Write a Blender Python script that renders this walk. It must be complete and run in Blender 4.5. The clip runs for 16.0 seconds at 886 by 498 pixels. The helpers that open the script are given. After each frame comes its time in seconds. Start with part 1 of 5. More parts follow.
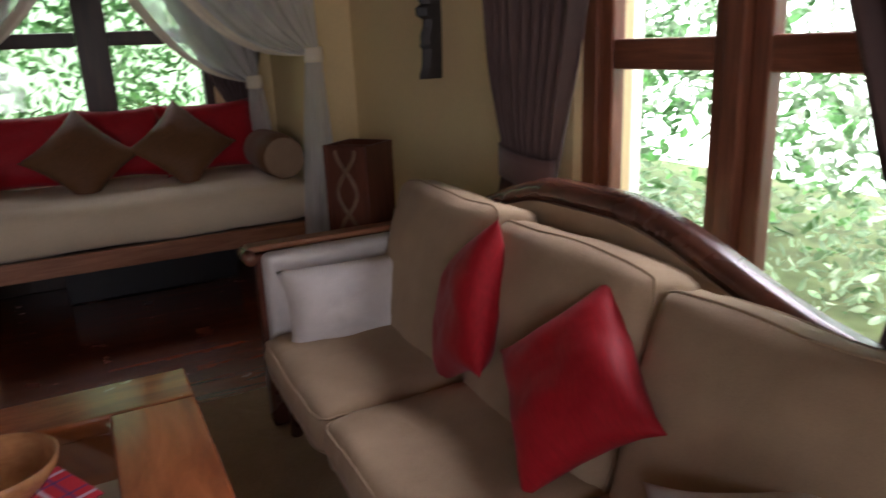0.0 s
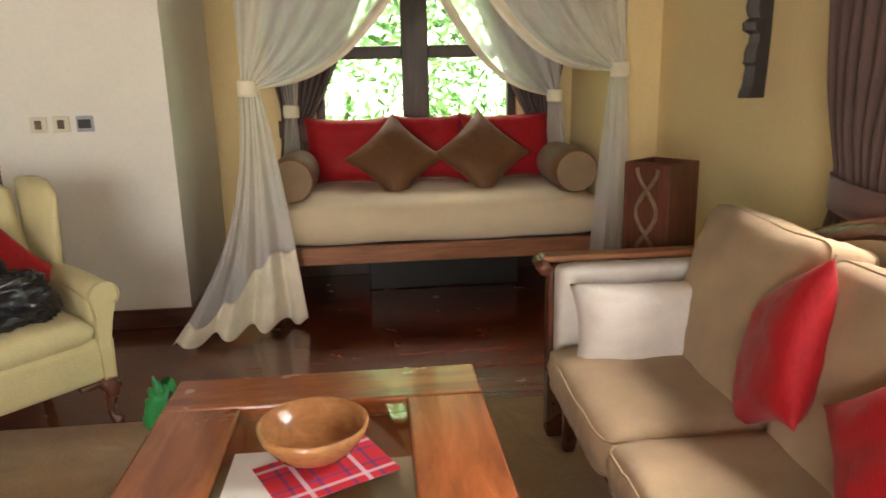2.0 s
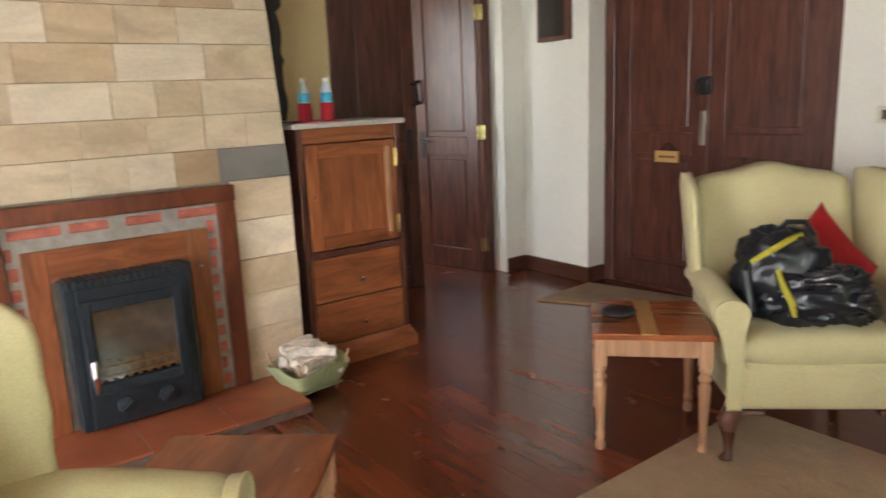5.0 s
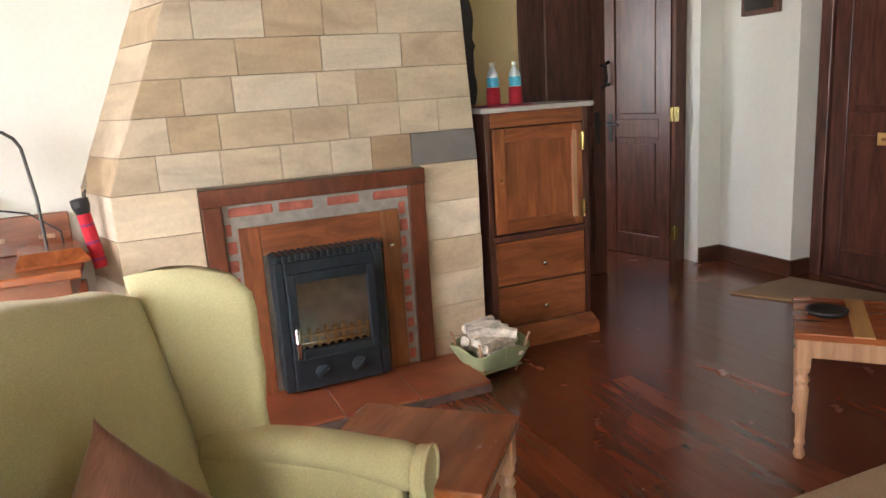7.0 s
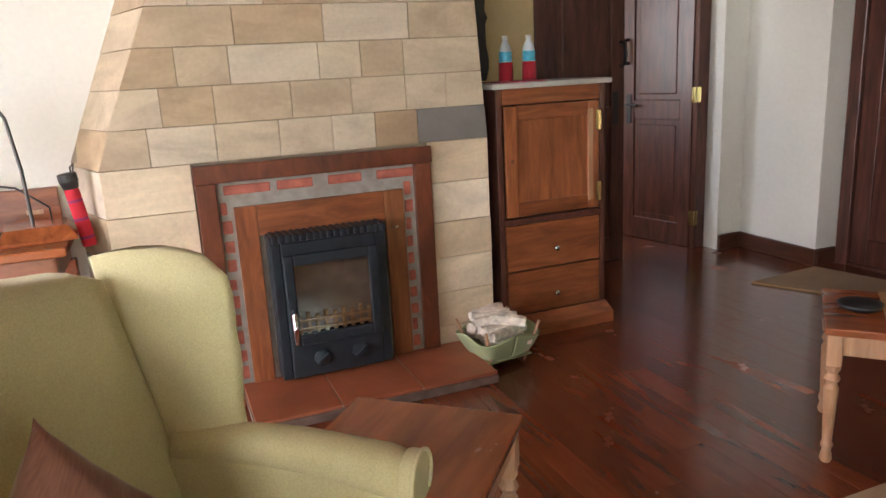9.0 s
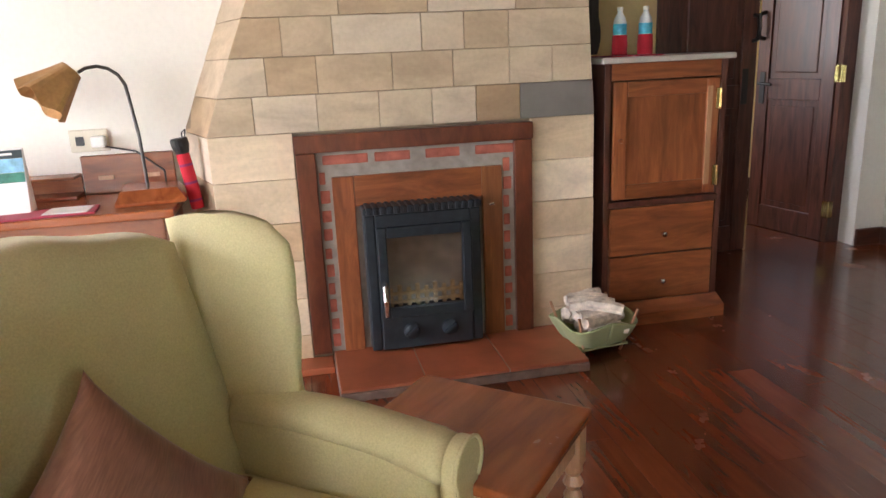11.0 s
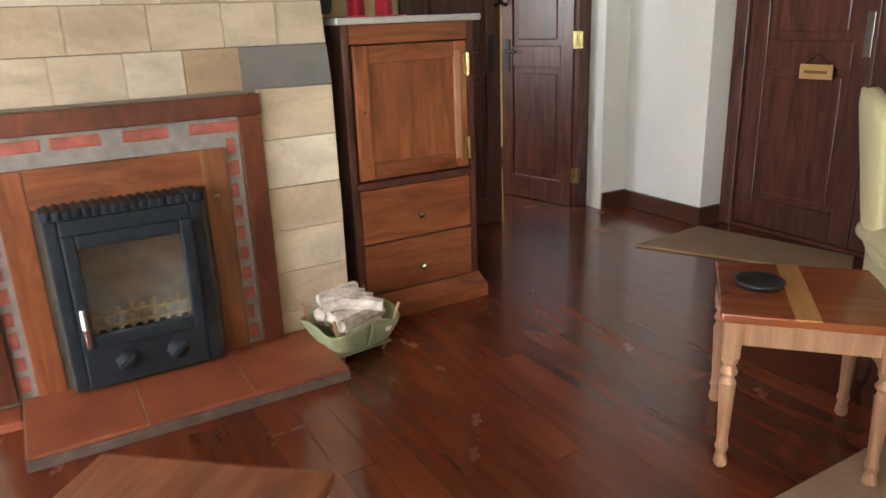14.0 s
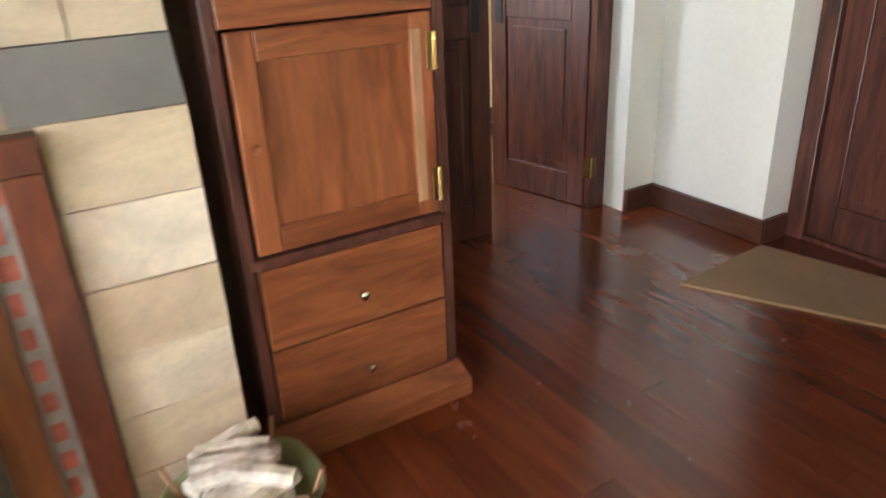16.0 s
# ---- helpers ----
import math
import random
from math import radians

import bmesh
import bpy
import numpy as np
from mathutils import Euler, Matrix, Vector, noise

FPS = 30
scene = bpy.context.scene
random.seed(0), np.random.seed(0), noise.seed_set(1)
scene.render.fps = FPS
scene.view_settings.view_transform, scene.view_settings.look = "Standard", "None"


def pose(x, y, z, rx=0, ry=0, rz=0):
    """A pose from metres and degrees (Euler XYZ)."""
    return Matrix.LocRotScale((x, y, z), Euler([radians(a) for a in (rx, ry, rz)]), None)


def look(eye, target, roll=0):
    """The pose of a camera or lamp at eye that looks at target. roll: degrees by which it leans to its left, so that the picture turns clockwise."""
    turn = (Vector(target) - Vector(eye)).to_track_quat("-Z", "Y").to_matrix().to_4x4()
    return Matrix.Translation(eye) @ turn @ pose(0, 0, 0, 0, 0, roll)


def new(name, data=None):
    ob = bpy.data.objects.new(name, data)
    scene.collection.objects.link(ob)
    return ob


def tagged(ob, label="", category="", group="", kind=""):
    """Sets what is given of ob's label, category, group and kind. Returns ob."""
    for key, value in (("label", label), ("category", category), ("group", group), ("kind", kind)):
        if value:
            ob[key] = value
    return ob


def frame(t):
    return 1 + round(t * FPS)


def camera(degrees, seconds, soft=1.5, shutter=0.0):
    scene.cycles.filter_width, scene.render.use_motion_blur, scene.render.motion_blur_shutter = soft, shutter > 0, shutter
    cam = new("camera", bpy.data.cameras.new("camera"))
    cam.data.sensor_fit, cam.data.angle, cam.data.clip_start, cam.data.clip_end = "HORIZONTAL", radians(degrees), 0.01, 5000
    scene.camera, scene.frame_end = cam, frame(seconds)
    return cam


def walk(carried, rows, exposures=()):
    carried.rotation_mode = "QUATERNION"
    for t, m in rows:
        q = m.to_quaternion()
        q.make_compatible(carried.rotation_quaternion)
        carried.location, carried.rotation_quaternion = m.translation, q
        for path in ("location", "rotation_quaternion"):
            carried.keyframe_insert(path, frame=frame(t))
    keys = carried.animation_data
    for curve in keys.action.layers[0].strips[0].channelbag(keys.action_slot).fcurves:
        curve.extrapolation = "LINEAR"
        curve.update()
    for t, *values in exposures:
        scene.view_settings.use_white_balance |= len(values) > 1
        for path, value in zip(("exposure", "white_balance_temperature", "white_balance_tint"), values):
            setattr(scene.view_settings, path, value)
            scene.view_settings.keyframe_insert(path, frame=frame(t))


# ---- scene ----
cam = camera(63.5, 16.0, shutter=0.5)
METRES, EYE, TILT, LEAN, TURN = 3.0, 1.5, 0.0, 0.0, -22.2
PATH = [
    (0, (-0.891, 1.33, 1.36), (-0.022, 3.044, 0.803), -2.4),
    (0.5, (-0.901, 1.343, 1.355), (-0.263, 3.145, 0.766), -2.2),
    (1, (-0.918, 1.363, 1.344), (-0.498, 3.234, 0.774), -2.2),
    (1.5, (-0.942, 1.381, 1.344), (-0.653, 3.286, 0.808), -1.8),
    (2, (-0.987, 1.381, 1.355), (-0.807, 3.311, 0.862), -1.3),
    (2.5, (-1.048, 1.413, 1.354), (-0.962, 3.359, 0.898), -0.8),
    (3, (-1.147, 1.416, 1.342), (-1.383, 3.351, 0.895), -1.0),
    (3.5, (-1.217, 1.415, 1.322), (-1.952, 3.218, 0.864), -1.5),
    (4, (-1.246, 1.49, 1.289), (-2.362, 3.085, 0.828), -1.5),
    (4.5, (-1.25, 1.531, 1.287), (-2.621, 2.92, 0.849), -1.9),
    (5, (-1.246, 1.535, 1.287), (-2.804, 2.716, 0.867), -2.4),
    (7.5, (-1.252, 1.515, 1.291), (-3.064, 2.237, 0.849), -3.4),
    (8, (-1.252, 1.539, 1.29), (-3.067, 2.251, 0.847), -2.9),
    (8.5, (-1.288, 1.572, 1.28), (-3.096, 2.292, 0.819), -2.6),
    (9, (-1.38, 1.606, 1.253), (-3.189, 2.309, 0.771), -3.1),
    (9.5, (-1.42, 1.643, 1.253), (-3.276, 2.206, 0.767), -3.9),
    (12, (-1.398, 1.749, 1.217), (-3.298, 2.06, 0.673), -2.7),
    (12.5, (-1.403, 1.743, 1.211), (-3.307, 2.01, 0.659), -3.2),
    (13, (-1.407, 1.787, 1.202), (-3.291, 2.105, 0.611), -3.4),
    (13.5, (-1.516, 1.875, 1.18), (-3.32, 2.462, 0.547), -2.8),
    (14, (-1.759, 1.97, 1.176), (-3.41, 2.915, 0.56), -2.1),
    (14.5, (-1.973, 2.162, 1.199), (-3.613, 3.109, 0.555), -2.7),
    (15, (-2.31, 2.276, 1.206), (-3.924, 3.159, 0.421), -2.6),
    (15.5, (-2.555, 2.408, 1.23), (-4.143, 3.293, 0.396), -2.9),
    (16, (-2.741, 2.657, 1.267), (-4.314, 3.577, 0.443), -2.7),
]
EXPOSURES = [
    (0.0, 0.6, 6100, 26), (0.5, 1.0, 6400, 24), (1.0, 1.5, 6900, 22), (1.5, 2.0, 7200, 18), (2.0, 2.2, 7200, 16), (3.0, 2.12, 6700, 13),
    (5.0, 2.4, 6300, 14), (9.0, 2.15, 6200, 19), (13.0, 2.12, 6200, 21), (14.0, 2.5, 6100, 14), (16.0, 2.9, 6000, 11),
]
walk(cam, [(t, look(eye, target, roll)) for t, eye, target, roll in PATH], EXPOSURES)

# ---- light ----
world = bpy.data.worlds.new("world")
scene.world = world
world.use_nodes = True
sky = world.node_tree.nodes.new("ShaderNodeTexSky")
sky.sky_type, sky.sun_disc = "NISHITA", False
sky.sun_elevation, sky.sun_rotation = radians(60), radians(214)
world.node_tree.links.new(sky.outputs["Color"], world.node_tree.nodes["Background"].inputs["Color"])
world.node_tree.nodes["Background"].inputs["Strength"].default_value = 0.15
sun = new("sun", bpy.data.lights.new("sun", "SUN"))
sun.data.energy, sun.data.angle, sun.data.color = 5.0, radians(0.6), (1.0, 0.95, 0.86)
sun.matrix_world = look((-4, -3, 14), (0, 3, 0))


def added_lamp(name, place, target, w, h, power):
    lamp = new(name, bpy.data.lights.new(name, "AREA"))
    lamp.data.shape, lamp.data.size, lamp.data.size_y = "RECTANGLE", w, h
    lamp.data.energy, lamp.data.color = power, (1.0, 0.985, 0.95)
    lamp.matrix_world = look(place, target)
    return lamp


# Area lamps standing in for sky light at the window openings.
added_lamp("added_daylight", (2.0, 2.6, 3.6), (-0.6, 2.7, 0.6), 1.6, 1.6, 165)
added_lamp("added_daylight", (0.95, -0.4, 1.3), (-2.5, 0.8, 0.7), 1.6, 1.9, 28)
added_lamp("added_daylight", (-0.7, 7.6, 3.4), (-0.8, 5.6, 0.7), 1.6, 1.2, 44)
# Fill lamp at the end-wall opening, which is unseen and added.
added_lamp("added_daylight", (-2.5, -1.75, 1.35), (-2.9, 4.0, 0.9), 2.1, 1.7, 42)
# Fill lamp added in the next room to brighten the swung door leaf.
added_lamp("added_daylight", (-6.1, 2.6, 1.5), (-5.8, 4.6, 1.1), 0.9, 1.1, 5)

# ---- helpers of the scene ----
def thing(name, m=None, label="", category="", group="", kind=""):
    ob = new(name)
    ob.empty_display_size = 0.1
    if m is not None:
        ob.matrix_world = m
    return tagged(ob, label, category, group, kind)


def finish(name, bm, mat, smooth=False):
    me = bpy.data.meshes.new(name)
    bmesh.ops.recalc_face_normals(bm, faces=bm.faces)
    bm.to_mesh(me)
    bm.free()
    me.materials.append(mat)
    if smooth:
        me.polygons.foreach_set("use_smooth", [True] * len(me.polygons))
    return me


def part(name, bm, mat, parent=None, label="", smooth=False):
    """One bmesh as one mesh object under a thing or a part."""
    ob = new(name, finish(name, bm, mat, smooth))
    ob.parent = parent
    return tagged(ob, label)


def solid(name, bm, mat, label="", category="", group="", kind="", smooth=False):
    return tagged(new(name, finish(name, bm, mat, smooth)), label, category, group, kind)


def bevelled(bm, w, seg=2):
    if w > 0:
        bmesh.ops.bevel(bm, geom=list(bm.edges), offset=w, segments=seg, affect="EDGES", profile=0.5)
    return bm


def block(x0, x1, y0, y1, z0, z1, w=0.004, seg=2, bm=None):
    own = bmesh.new()
    bmesh.ops.create_cube(own, size=1.0)
    for v in own.verts:
        v.co = Vector((x0 + (v.co.x + 0.5) * (x1 - x0), y0 + (v.co.y + 0.5) * (y1 - y0), z0 + (v.co.z + 0.5) * (z1 - z0)))
    bevelled(own, w, seg)
    if bm is None:
        return own
    join(bm, own)
    return bm


def join(bm, other, m=None):
    """Adds other's faces to bm, moved by m."""
    if m is not None:
        other.transform(m)
    table = [bm.verts.new(v.co) for v in other.verts]
    other.verts.index_update()
    for f in other.faces:
        bm.faces.new([table[v.index] for v in f.verts])
    other.free()
    return bm


def prism(outline, z0, z1, w=0.0, seg=2):
    """A closed outline in x, y drawn up from z0 to z1."""
    bm = bmesh.new()
    low = [bm.verts.new((x, y, z0)) for x, y in outline]
    top = [bm.verts.new((x, y, z1)) for x, y in outline]
    n = len(outline)
    bm.faces.new(low[::-1])
    bm.faces.new(top)
    for i in range(n):
        bm.faces.new((low[i], low[(i + 1) % n], top[(i + 1) % n], top[i]))
    return bevelled(bm, w, seg)


def lathe(profile, n=24):
    """Profile of (radius, z) turned about z."""
    bm = bmesh.new()
    rings = []
    for r, z in profile:
        rings.append([bm.verts.new((max(r, 0.0004) * math.cos(a * math.tau / n), max(r, 0.0004) * math.sin(a * math.tau / n), z)) for a in range(n)])
    for a, b in zip(rings, rings[1:]):
        for i in range(n):
            bm.faces.new((a[i], a[(i + 1) % n], b[(i + 1) % n], b[i]))
    bm.faces.new(rings[0][::-1])
    bm.faces.new(rings[-1])
    return bm


def tube(points, radius, n=10):
    """A round bar along points; radius is a number or one for each point."""
    bm = bmesh.new()
    pts = [Vector(p) for p in points]
    rings, last = [], None
    for i, p in enumerate(pts):
        d = (pts[min(i + 1, len(pts) - 1)] - pts[max(i - 1, 0)]).normalized()
        if last is None:
            side = d.cross(Vector((0, 0, 1)))
            side = Vector((1, 0, 0)) if side.length < 0.05 else side.normalized()
        else:
            side = (last - d * last.dot(d)).normalized()
        last = side
        up = side.cross(d)
        r = radius[i] if isinstance(radius, (list, tuple)) else radius
        rings.append([bm.verts.new(p + r * (math.cos(a * math.tau / n) * side + math.sin(a * math.tau / n) * up)) for a in range(n)])
    for a, b in zip(rings, rings[1:]):
        for i in range(n):
            bm.faces.new((a[i], a[(i + 1) % n], b[(i + 1) % n], b[i]))
    bm.faces.new(rings[0][::-1])
    bm.faces.new(rings[-1])
    return bm


def cushion(sx, sy, sz, square=4.0, pinch=0.0, wrinkle=0.012, seed=0.0, n=28):
    """A stuffed cushion about the origin, thickest in the middle; pinch draws its corners out into points."""
    bm = bmesh.new()
    sides = []
    for s in (1, -1):
        rows = []
        for i in range(n + 1):
            row = []
            for j in range(n + 1):
                u, v = 2 * i / n - 1, 2 * j / n - 1
                edge = max(0.0, (1 - abs(u) ** square) * (1 - abs(v) ** square))
                k = 1 - pinch * (1 - v * v) * abs(u) ** 3
                l = 1 - pinch * (1 - u * u) * abs(v) ** 3
                t = edge ** 0.5 if pinch == 0 else edge ** 0.62
                w = noise.noise(Vector((u * 2.3 + seed, v * 2.3, s * 3.1 + seed))) * wrinkle * 2 + noise.noise(Vector((u * 7 + seed, v * 5, s + seed))) * wrinkle * 0.7
                row.append(bm.verts.new((u * k * sx / 2, v * l * sy / 2, s * (t * (sz / 2 + w)))))
            rows.append(row)
        sides.append(rows)
        for i in range(n):
            for j in range(n):
                bm.faces.new((rows[i][j], rows[i + 1][j], rows[i + 1][j + 1], rows[i][j + 1]))
    bmesh.ops.remove_doubles(bm, verts=bm.verts, dist=0.0008)
    return bm


def boxed(sx, sy, gusset, crown, seed=0.0, n=30):
    """A box cushion: two crowned faces joined by an upright gusset, puckered along its seams."""
    bm = bmesh.new()

    def at(u, v, s):
        k = 1 - 0.05 * (u * v) ** 8
        edge = max(0.0, (1 - u ** 6) * (1 - v ** 6))
        w = noise.noise(Vector((u * 2.1 + seed, v * 2.1, s + seed))) * 0.012 + noise.noise(Vector((u * 9 + seed, v * 9, s))) * 0.006 * (1 - edge)
        sag = 0.012 * noise.noise(Vector((u * 1.6, v * 1.6 + seed, 4.0)))
        return (u * k * sx / 2 + sag * abs(u), v * k * sy / 2, s * (gusset / 2 + crown * edge ** 0.5 + w))
    faces = {}
    for s in (1, -1):
        g = [[bm.verts.new(at(2 * i / n - 1, 2 * j / n - 1, s)) for j in range(n + 1)] for i in range(n + 1)]
        for i in range(n):
            for j in range(n):
                bm.faces.new((g[i][j], g[i + 1][j], g[i + 1][j + 1], g[i][j + 1]))
        faces[s] = [g[i][0] for i in range(n)] + [g[n][j] for j in range(n)] + [g[i][n] for i in range(n, 0, -1)] + [g[0][j] for j in range(n, 0, -1)]
    loops = {s: [v.co.copy() for v in ring] for s, ring in faces.items()}
    m = len(faces[1])
    mid = []
    for i in range(m):
        c = (faces[1][i].co + faces[-1][i].co) / 2
        d = 1.025 + 0.012 * math.sin(i * 1.9 + seed)
        mid.append(bm.verts.new((c.x * d, c.y * d, c.z)))
    for s in (1, -1):
        for i in range(m):
            j = (i + 1) % m
            bm.faces.new((faces[s][i], faces[s][j], mid[j], mid[i]))
    return bm, loops


def box_cushion(name, sx, sy, gusset, crown, seed, mat, parent, m, label=""):
    """A box cushion with its two lines of piping."""
    bm, loops = boxed(sx, sy, gusset, crown, seed)
    ob = part(name, bm, mat, parent, label, True)
    ob.matrix_local = m
    for s in (1, -1):
        part("piping", tube(loops[s] + loops[s][:1], 0.0038, 6), mat, ob, smooth=True)
    return ob


def sheet(fn, nu, nv, thick=0.0):
    """A surface fn(u, v), given a thickness."""
    bm = bmesh.new()
    g = [[bm.verts.new(fn(i / nu, j / nv)) for j in range(nv + 1)] for i in range(nu + 1)]
    for i in range(nu):
        for j in range(nv):
            bm.faces.new((g[i][j], g[i + 1][j], g[i + 1][j + 1], g[i][j + 1]))
    if thick:
        bmesh.ops.recalc_face_normals(bm, faces=bm.faces)
        bmesh.ops.solidify(bm, geom=list(bm.faces), thickness=thick)
    return bm


def loft(sections):
    """Closed rings of points of equal number, joined one to the next and capped."""
    bm = bmesh.new()
    rings = [[bm.verts.new(p) for p in ring] for ring in sections]
    n = len(rings[0])
    for a, b in zip(rings, rings[1:]):
        for i in range(n):
            bm.faces.new((a[i], a[(i + 1) % n], b[(i + 1) % n], b[i]))
    bm.faces.new(rings[0][::-1])
    bm.faces.new(rings[-1])
    return bm


def lerp(a, b, t):
    return a + (b - a) * t


def smooth01(t):
    t = min(1.0, max(0.0, t))
    return t * t * (3 - 2 * t)


def curve(t, *knots):
    """Smooth value at t through (t, value) knots."""
    for (t0, a), (t1, b) in zip(knots, knots[1:]):
        if t <= t1:
            return lerp(a, b, smooth01((t - t0) / (t1 - t0)))
    return knots[-1][1]


# ---- materials ----
def shader(name):
    m = bpy.data.materials.new(name)
    m.use_nodes = True
    t = m.node_tree
    return m, t, t.nodes["Principled BSDF"]


def ramp(t, fac, stops):
    r = t.nodes.new("ShaderNodeValToRGB")
    while len(r.color_ramp.elements) < len(stops):
        r.color_ramp.elements.new(0.5)
    for e, (p, c) in zip(r.color_ramp.elements, stops):
        e.position, e.color = p, (*c, 1)
    t.links.new(fac, r.inputs["Fac"])
    return r.outputs["Color"]


def coords(t, scale=(1, 1, 1), spread=0.0):
    tc = t.nodes.new("ShaderNodeTexCoord")
    mp = t.nodes.new("ShaderNodeMapping")
    mp.inputs["Scale"].default_value = scale
    t.links.new(tc.outputs["Object"], mp.inputs["Vector"])
    if spread:
        oi = t.nodes.new("ShaderNodeObjectInfo")
        mu = t.nodes.new("ShaderNodeMath")
        mu.operation = "MULTIPLY"
        mu.inputs[1].default_value = spread
        t.links.new(oi.outputs["Random"], mu.inputs[0])
        cb = t.nodes.new("ShaderNodeCombineXYZ")
        for k in ("X", "Y", "Z"):
            t.links.new(mu.outputs[0], cb.inputs[k])
        t.links.new(cb.outputs[0], mp.inputs["Location"])
    return mp.outputs["Vector"]


def tex(t, vec, scale, detail=4.0, rough=0.55, distortion=0.0):
    n = t.nodes.new("ShaderNodeTexNoise")
    n.inputs["Scale"].default_value, n.inputs["Detail"].default_value = scale, detail
    n.inputs["Roughness"].default_value, n.inputs["Distortion"].default_value = rough, distortion
    t.links.new(vec, n.inputs["Vector"])
    return n.outputs["Fac"]


def mixed(t, a, b, fac, mode="MIX"):
    m = t.nodes.new("ShaderNodeMix")
    m.data_type, m.blend_type = "RGBA", mode
    if isinstance(fac, float):
        m.inputs["Factor"].default_value = fac
    else:
        t.links.new(fac, m.inputs["Factor"])
    for key, val in ((6, a), (7, b)):
        if isinstance(val, tuple):
            m.inputs[key].default_value = (*val, 1)
        else:
            t.links.new(val, m.inputs[key])
    return m.outputs[2]


def bump(t, bsdf, height, strength, distance=0.01):
    b = t.nodes.new("ShaderNodeBump")
    b.inputs["Strength"].default_value, b.inputs["Distance"].default_value = strength, distance
    t.links.new(height, b.inputs["Height"])
    t.links.new(b.outputs["Normal"], bsdf.inputs["Normal"])


def scaled(c, k):
    return tuple(min(1.0, x * k) for x in c)


def wood(name, dark, light, stretch, rough=0.35, coat=0.0, spread=5.0, per_piece=0.0, relief=0.05, streak=0.2, gloss=1.5):
    """Grained wood; stretch is the scale along x, y, z, small along the grain."""
    m, t, p = shader(name)
    vec = coords(t, stretch, spread)
    g = tex(t, vec, 3.0, 8.0, 0.62, 0.9)
    col = ramp(t, g, [(0.28, dark), (0.52, tuple((a + b) / 2 for a, b in zip(dark, light))), (0.74, light)])
    fine = tex(t, vec, 10.0, 3.0)
    figure = tex(t, coords(t, tuple(0.25 * k + 0.6 for k in stretch), spread), 1.6, 4.0, 0.5, 0.7)
    col = mixed(t, col, ramp(t, figure, [(0.3, (0.66, 0.6, 0.56)), (0.5, (1, 1, 1)), (0.75, (1.25, 1.2, 1.15))]), 0.75, "MULTIPLY")
    col = mixed(t, col, ramp(t, fine, [(0.35, (0.55, 0.5, 0.48)), (0.6, (1, 1, 1))]), streak, "MULTIPLY")
    if per_piece:
        oi = t.nodes.new("ShaderNodeObjectInfo")
        shade = ramp(t, oi.outputs["Random"], [(0.0, (1 - per_piece,) * 3), (1.0, (1 + per_piece,) * 3)])
        col = mixed(t, col, shade, 1.0, "MULTIPLY")
    t.links.new(col, p.inputs["Base Color"])
    wear = tex(t, coords(t), 5.0, 4.0)
    r = t.nodes.new("ShaderNodeMapRange")
    r.inputs["To Min"].default_value, r.inputs["To Max"].default_value = rough * 0.75, rough * 1.35
    t.links.new(wear, r.inputs["Value"])
    t.links.new(r.outputs[0], p.inputs["Roughness"])
    p.inputs["Coat Weight"].default_value, p.inputs["Coat Roughness"].default_value = coat, 0.12
    p.inputs["Coat IOR"].default_value = gloss
    if relief:
        bump(t, p, fine, relief, 0.003)
    return m


def cloth(name, col, rough=0.9, sheen=0.06, weave=420.0, blotch=0.12, relief=0.25):
    m, t, p = shader(name)
    vec = coords(t)
    big = tex(t, vec, 6.0, 5.0)
    fine = tex(t, vec, weave, 2.0)
    c = ramp(t, big, [(0.3, scaled(col, 1 - blotch)), (0.7, scaled(col, 1 + blotch))])
    c = mixed(t, c, ramp(t, fine, [(0.3, (0.75,) * 3), (0.7, (1.0,) * 3)]), 0.7, "MULTIPLY")
    t.links.new(c, p.inputs["Base Color"])
    p.inputs["Roughness"].default_value = rough
    p.inputs["Sheen Weight"].default_value = sheen
    crease = t.nodes.new("ShaderNodeMath")
    crease.operation = "MULTIPLY_ADD"
    crease.inputs[1].default_value = 4.0
    t.links.new(tex(t, vec, 7.0, 3.0, 0.45, 1.6), crease.inputs[0])
    t.links.new(fine, crease.inputs[2])
    bump(t, p, crease.outputs[0], relief, 0.003)
    return m


def silk(name, col, rough=0.6):
    m, t, p = shader(name)
    slub = tex(t, coords(t, (14, 160, 14)), 2.2, 3.0)
    c = ramp(t, slub, [(0.3, scaled(col, 0.8)), (0.7, scaled(col, 1.2))])
    t.links.new(c, p.inputs["Base Color"])
    p.inputs["Roughness"].default_value = rough
    p.inputs["Sheen Weight"].default_value = 0.06
    p.inputs["Specular IOR Level"].default_value = 0.28
    bump(t, p, slub, 0.15, 0.002)
    return m


def plain(name, col, rough=0.5, metal=0.0, vary=0.12, scale=12.0, relief=0.1, spec=0.5):
    m, t, p = shader(name)
    n = tex(t, coords(t, (1, 1, 1), 3.0), scale, 5.0)
    t.links.new(ramp(t, n, [(0.3, scaled(col, 1 - vary)), (0.7, scaled(col, 1 + vary))]), p.inputs["Base Color"])
    p.inputs["Roughness"].default_value, p.inputs["Metallic"].default_value = rough, metal
    p.inputs["Specular IOR Level"].default_value = spec
    if relief:
        bump(t, p, n, relief, 0.004)
    return m


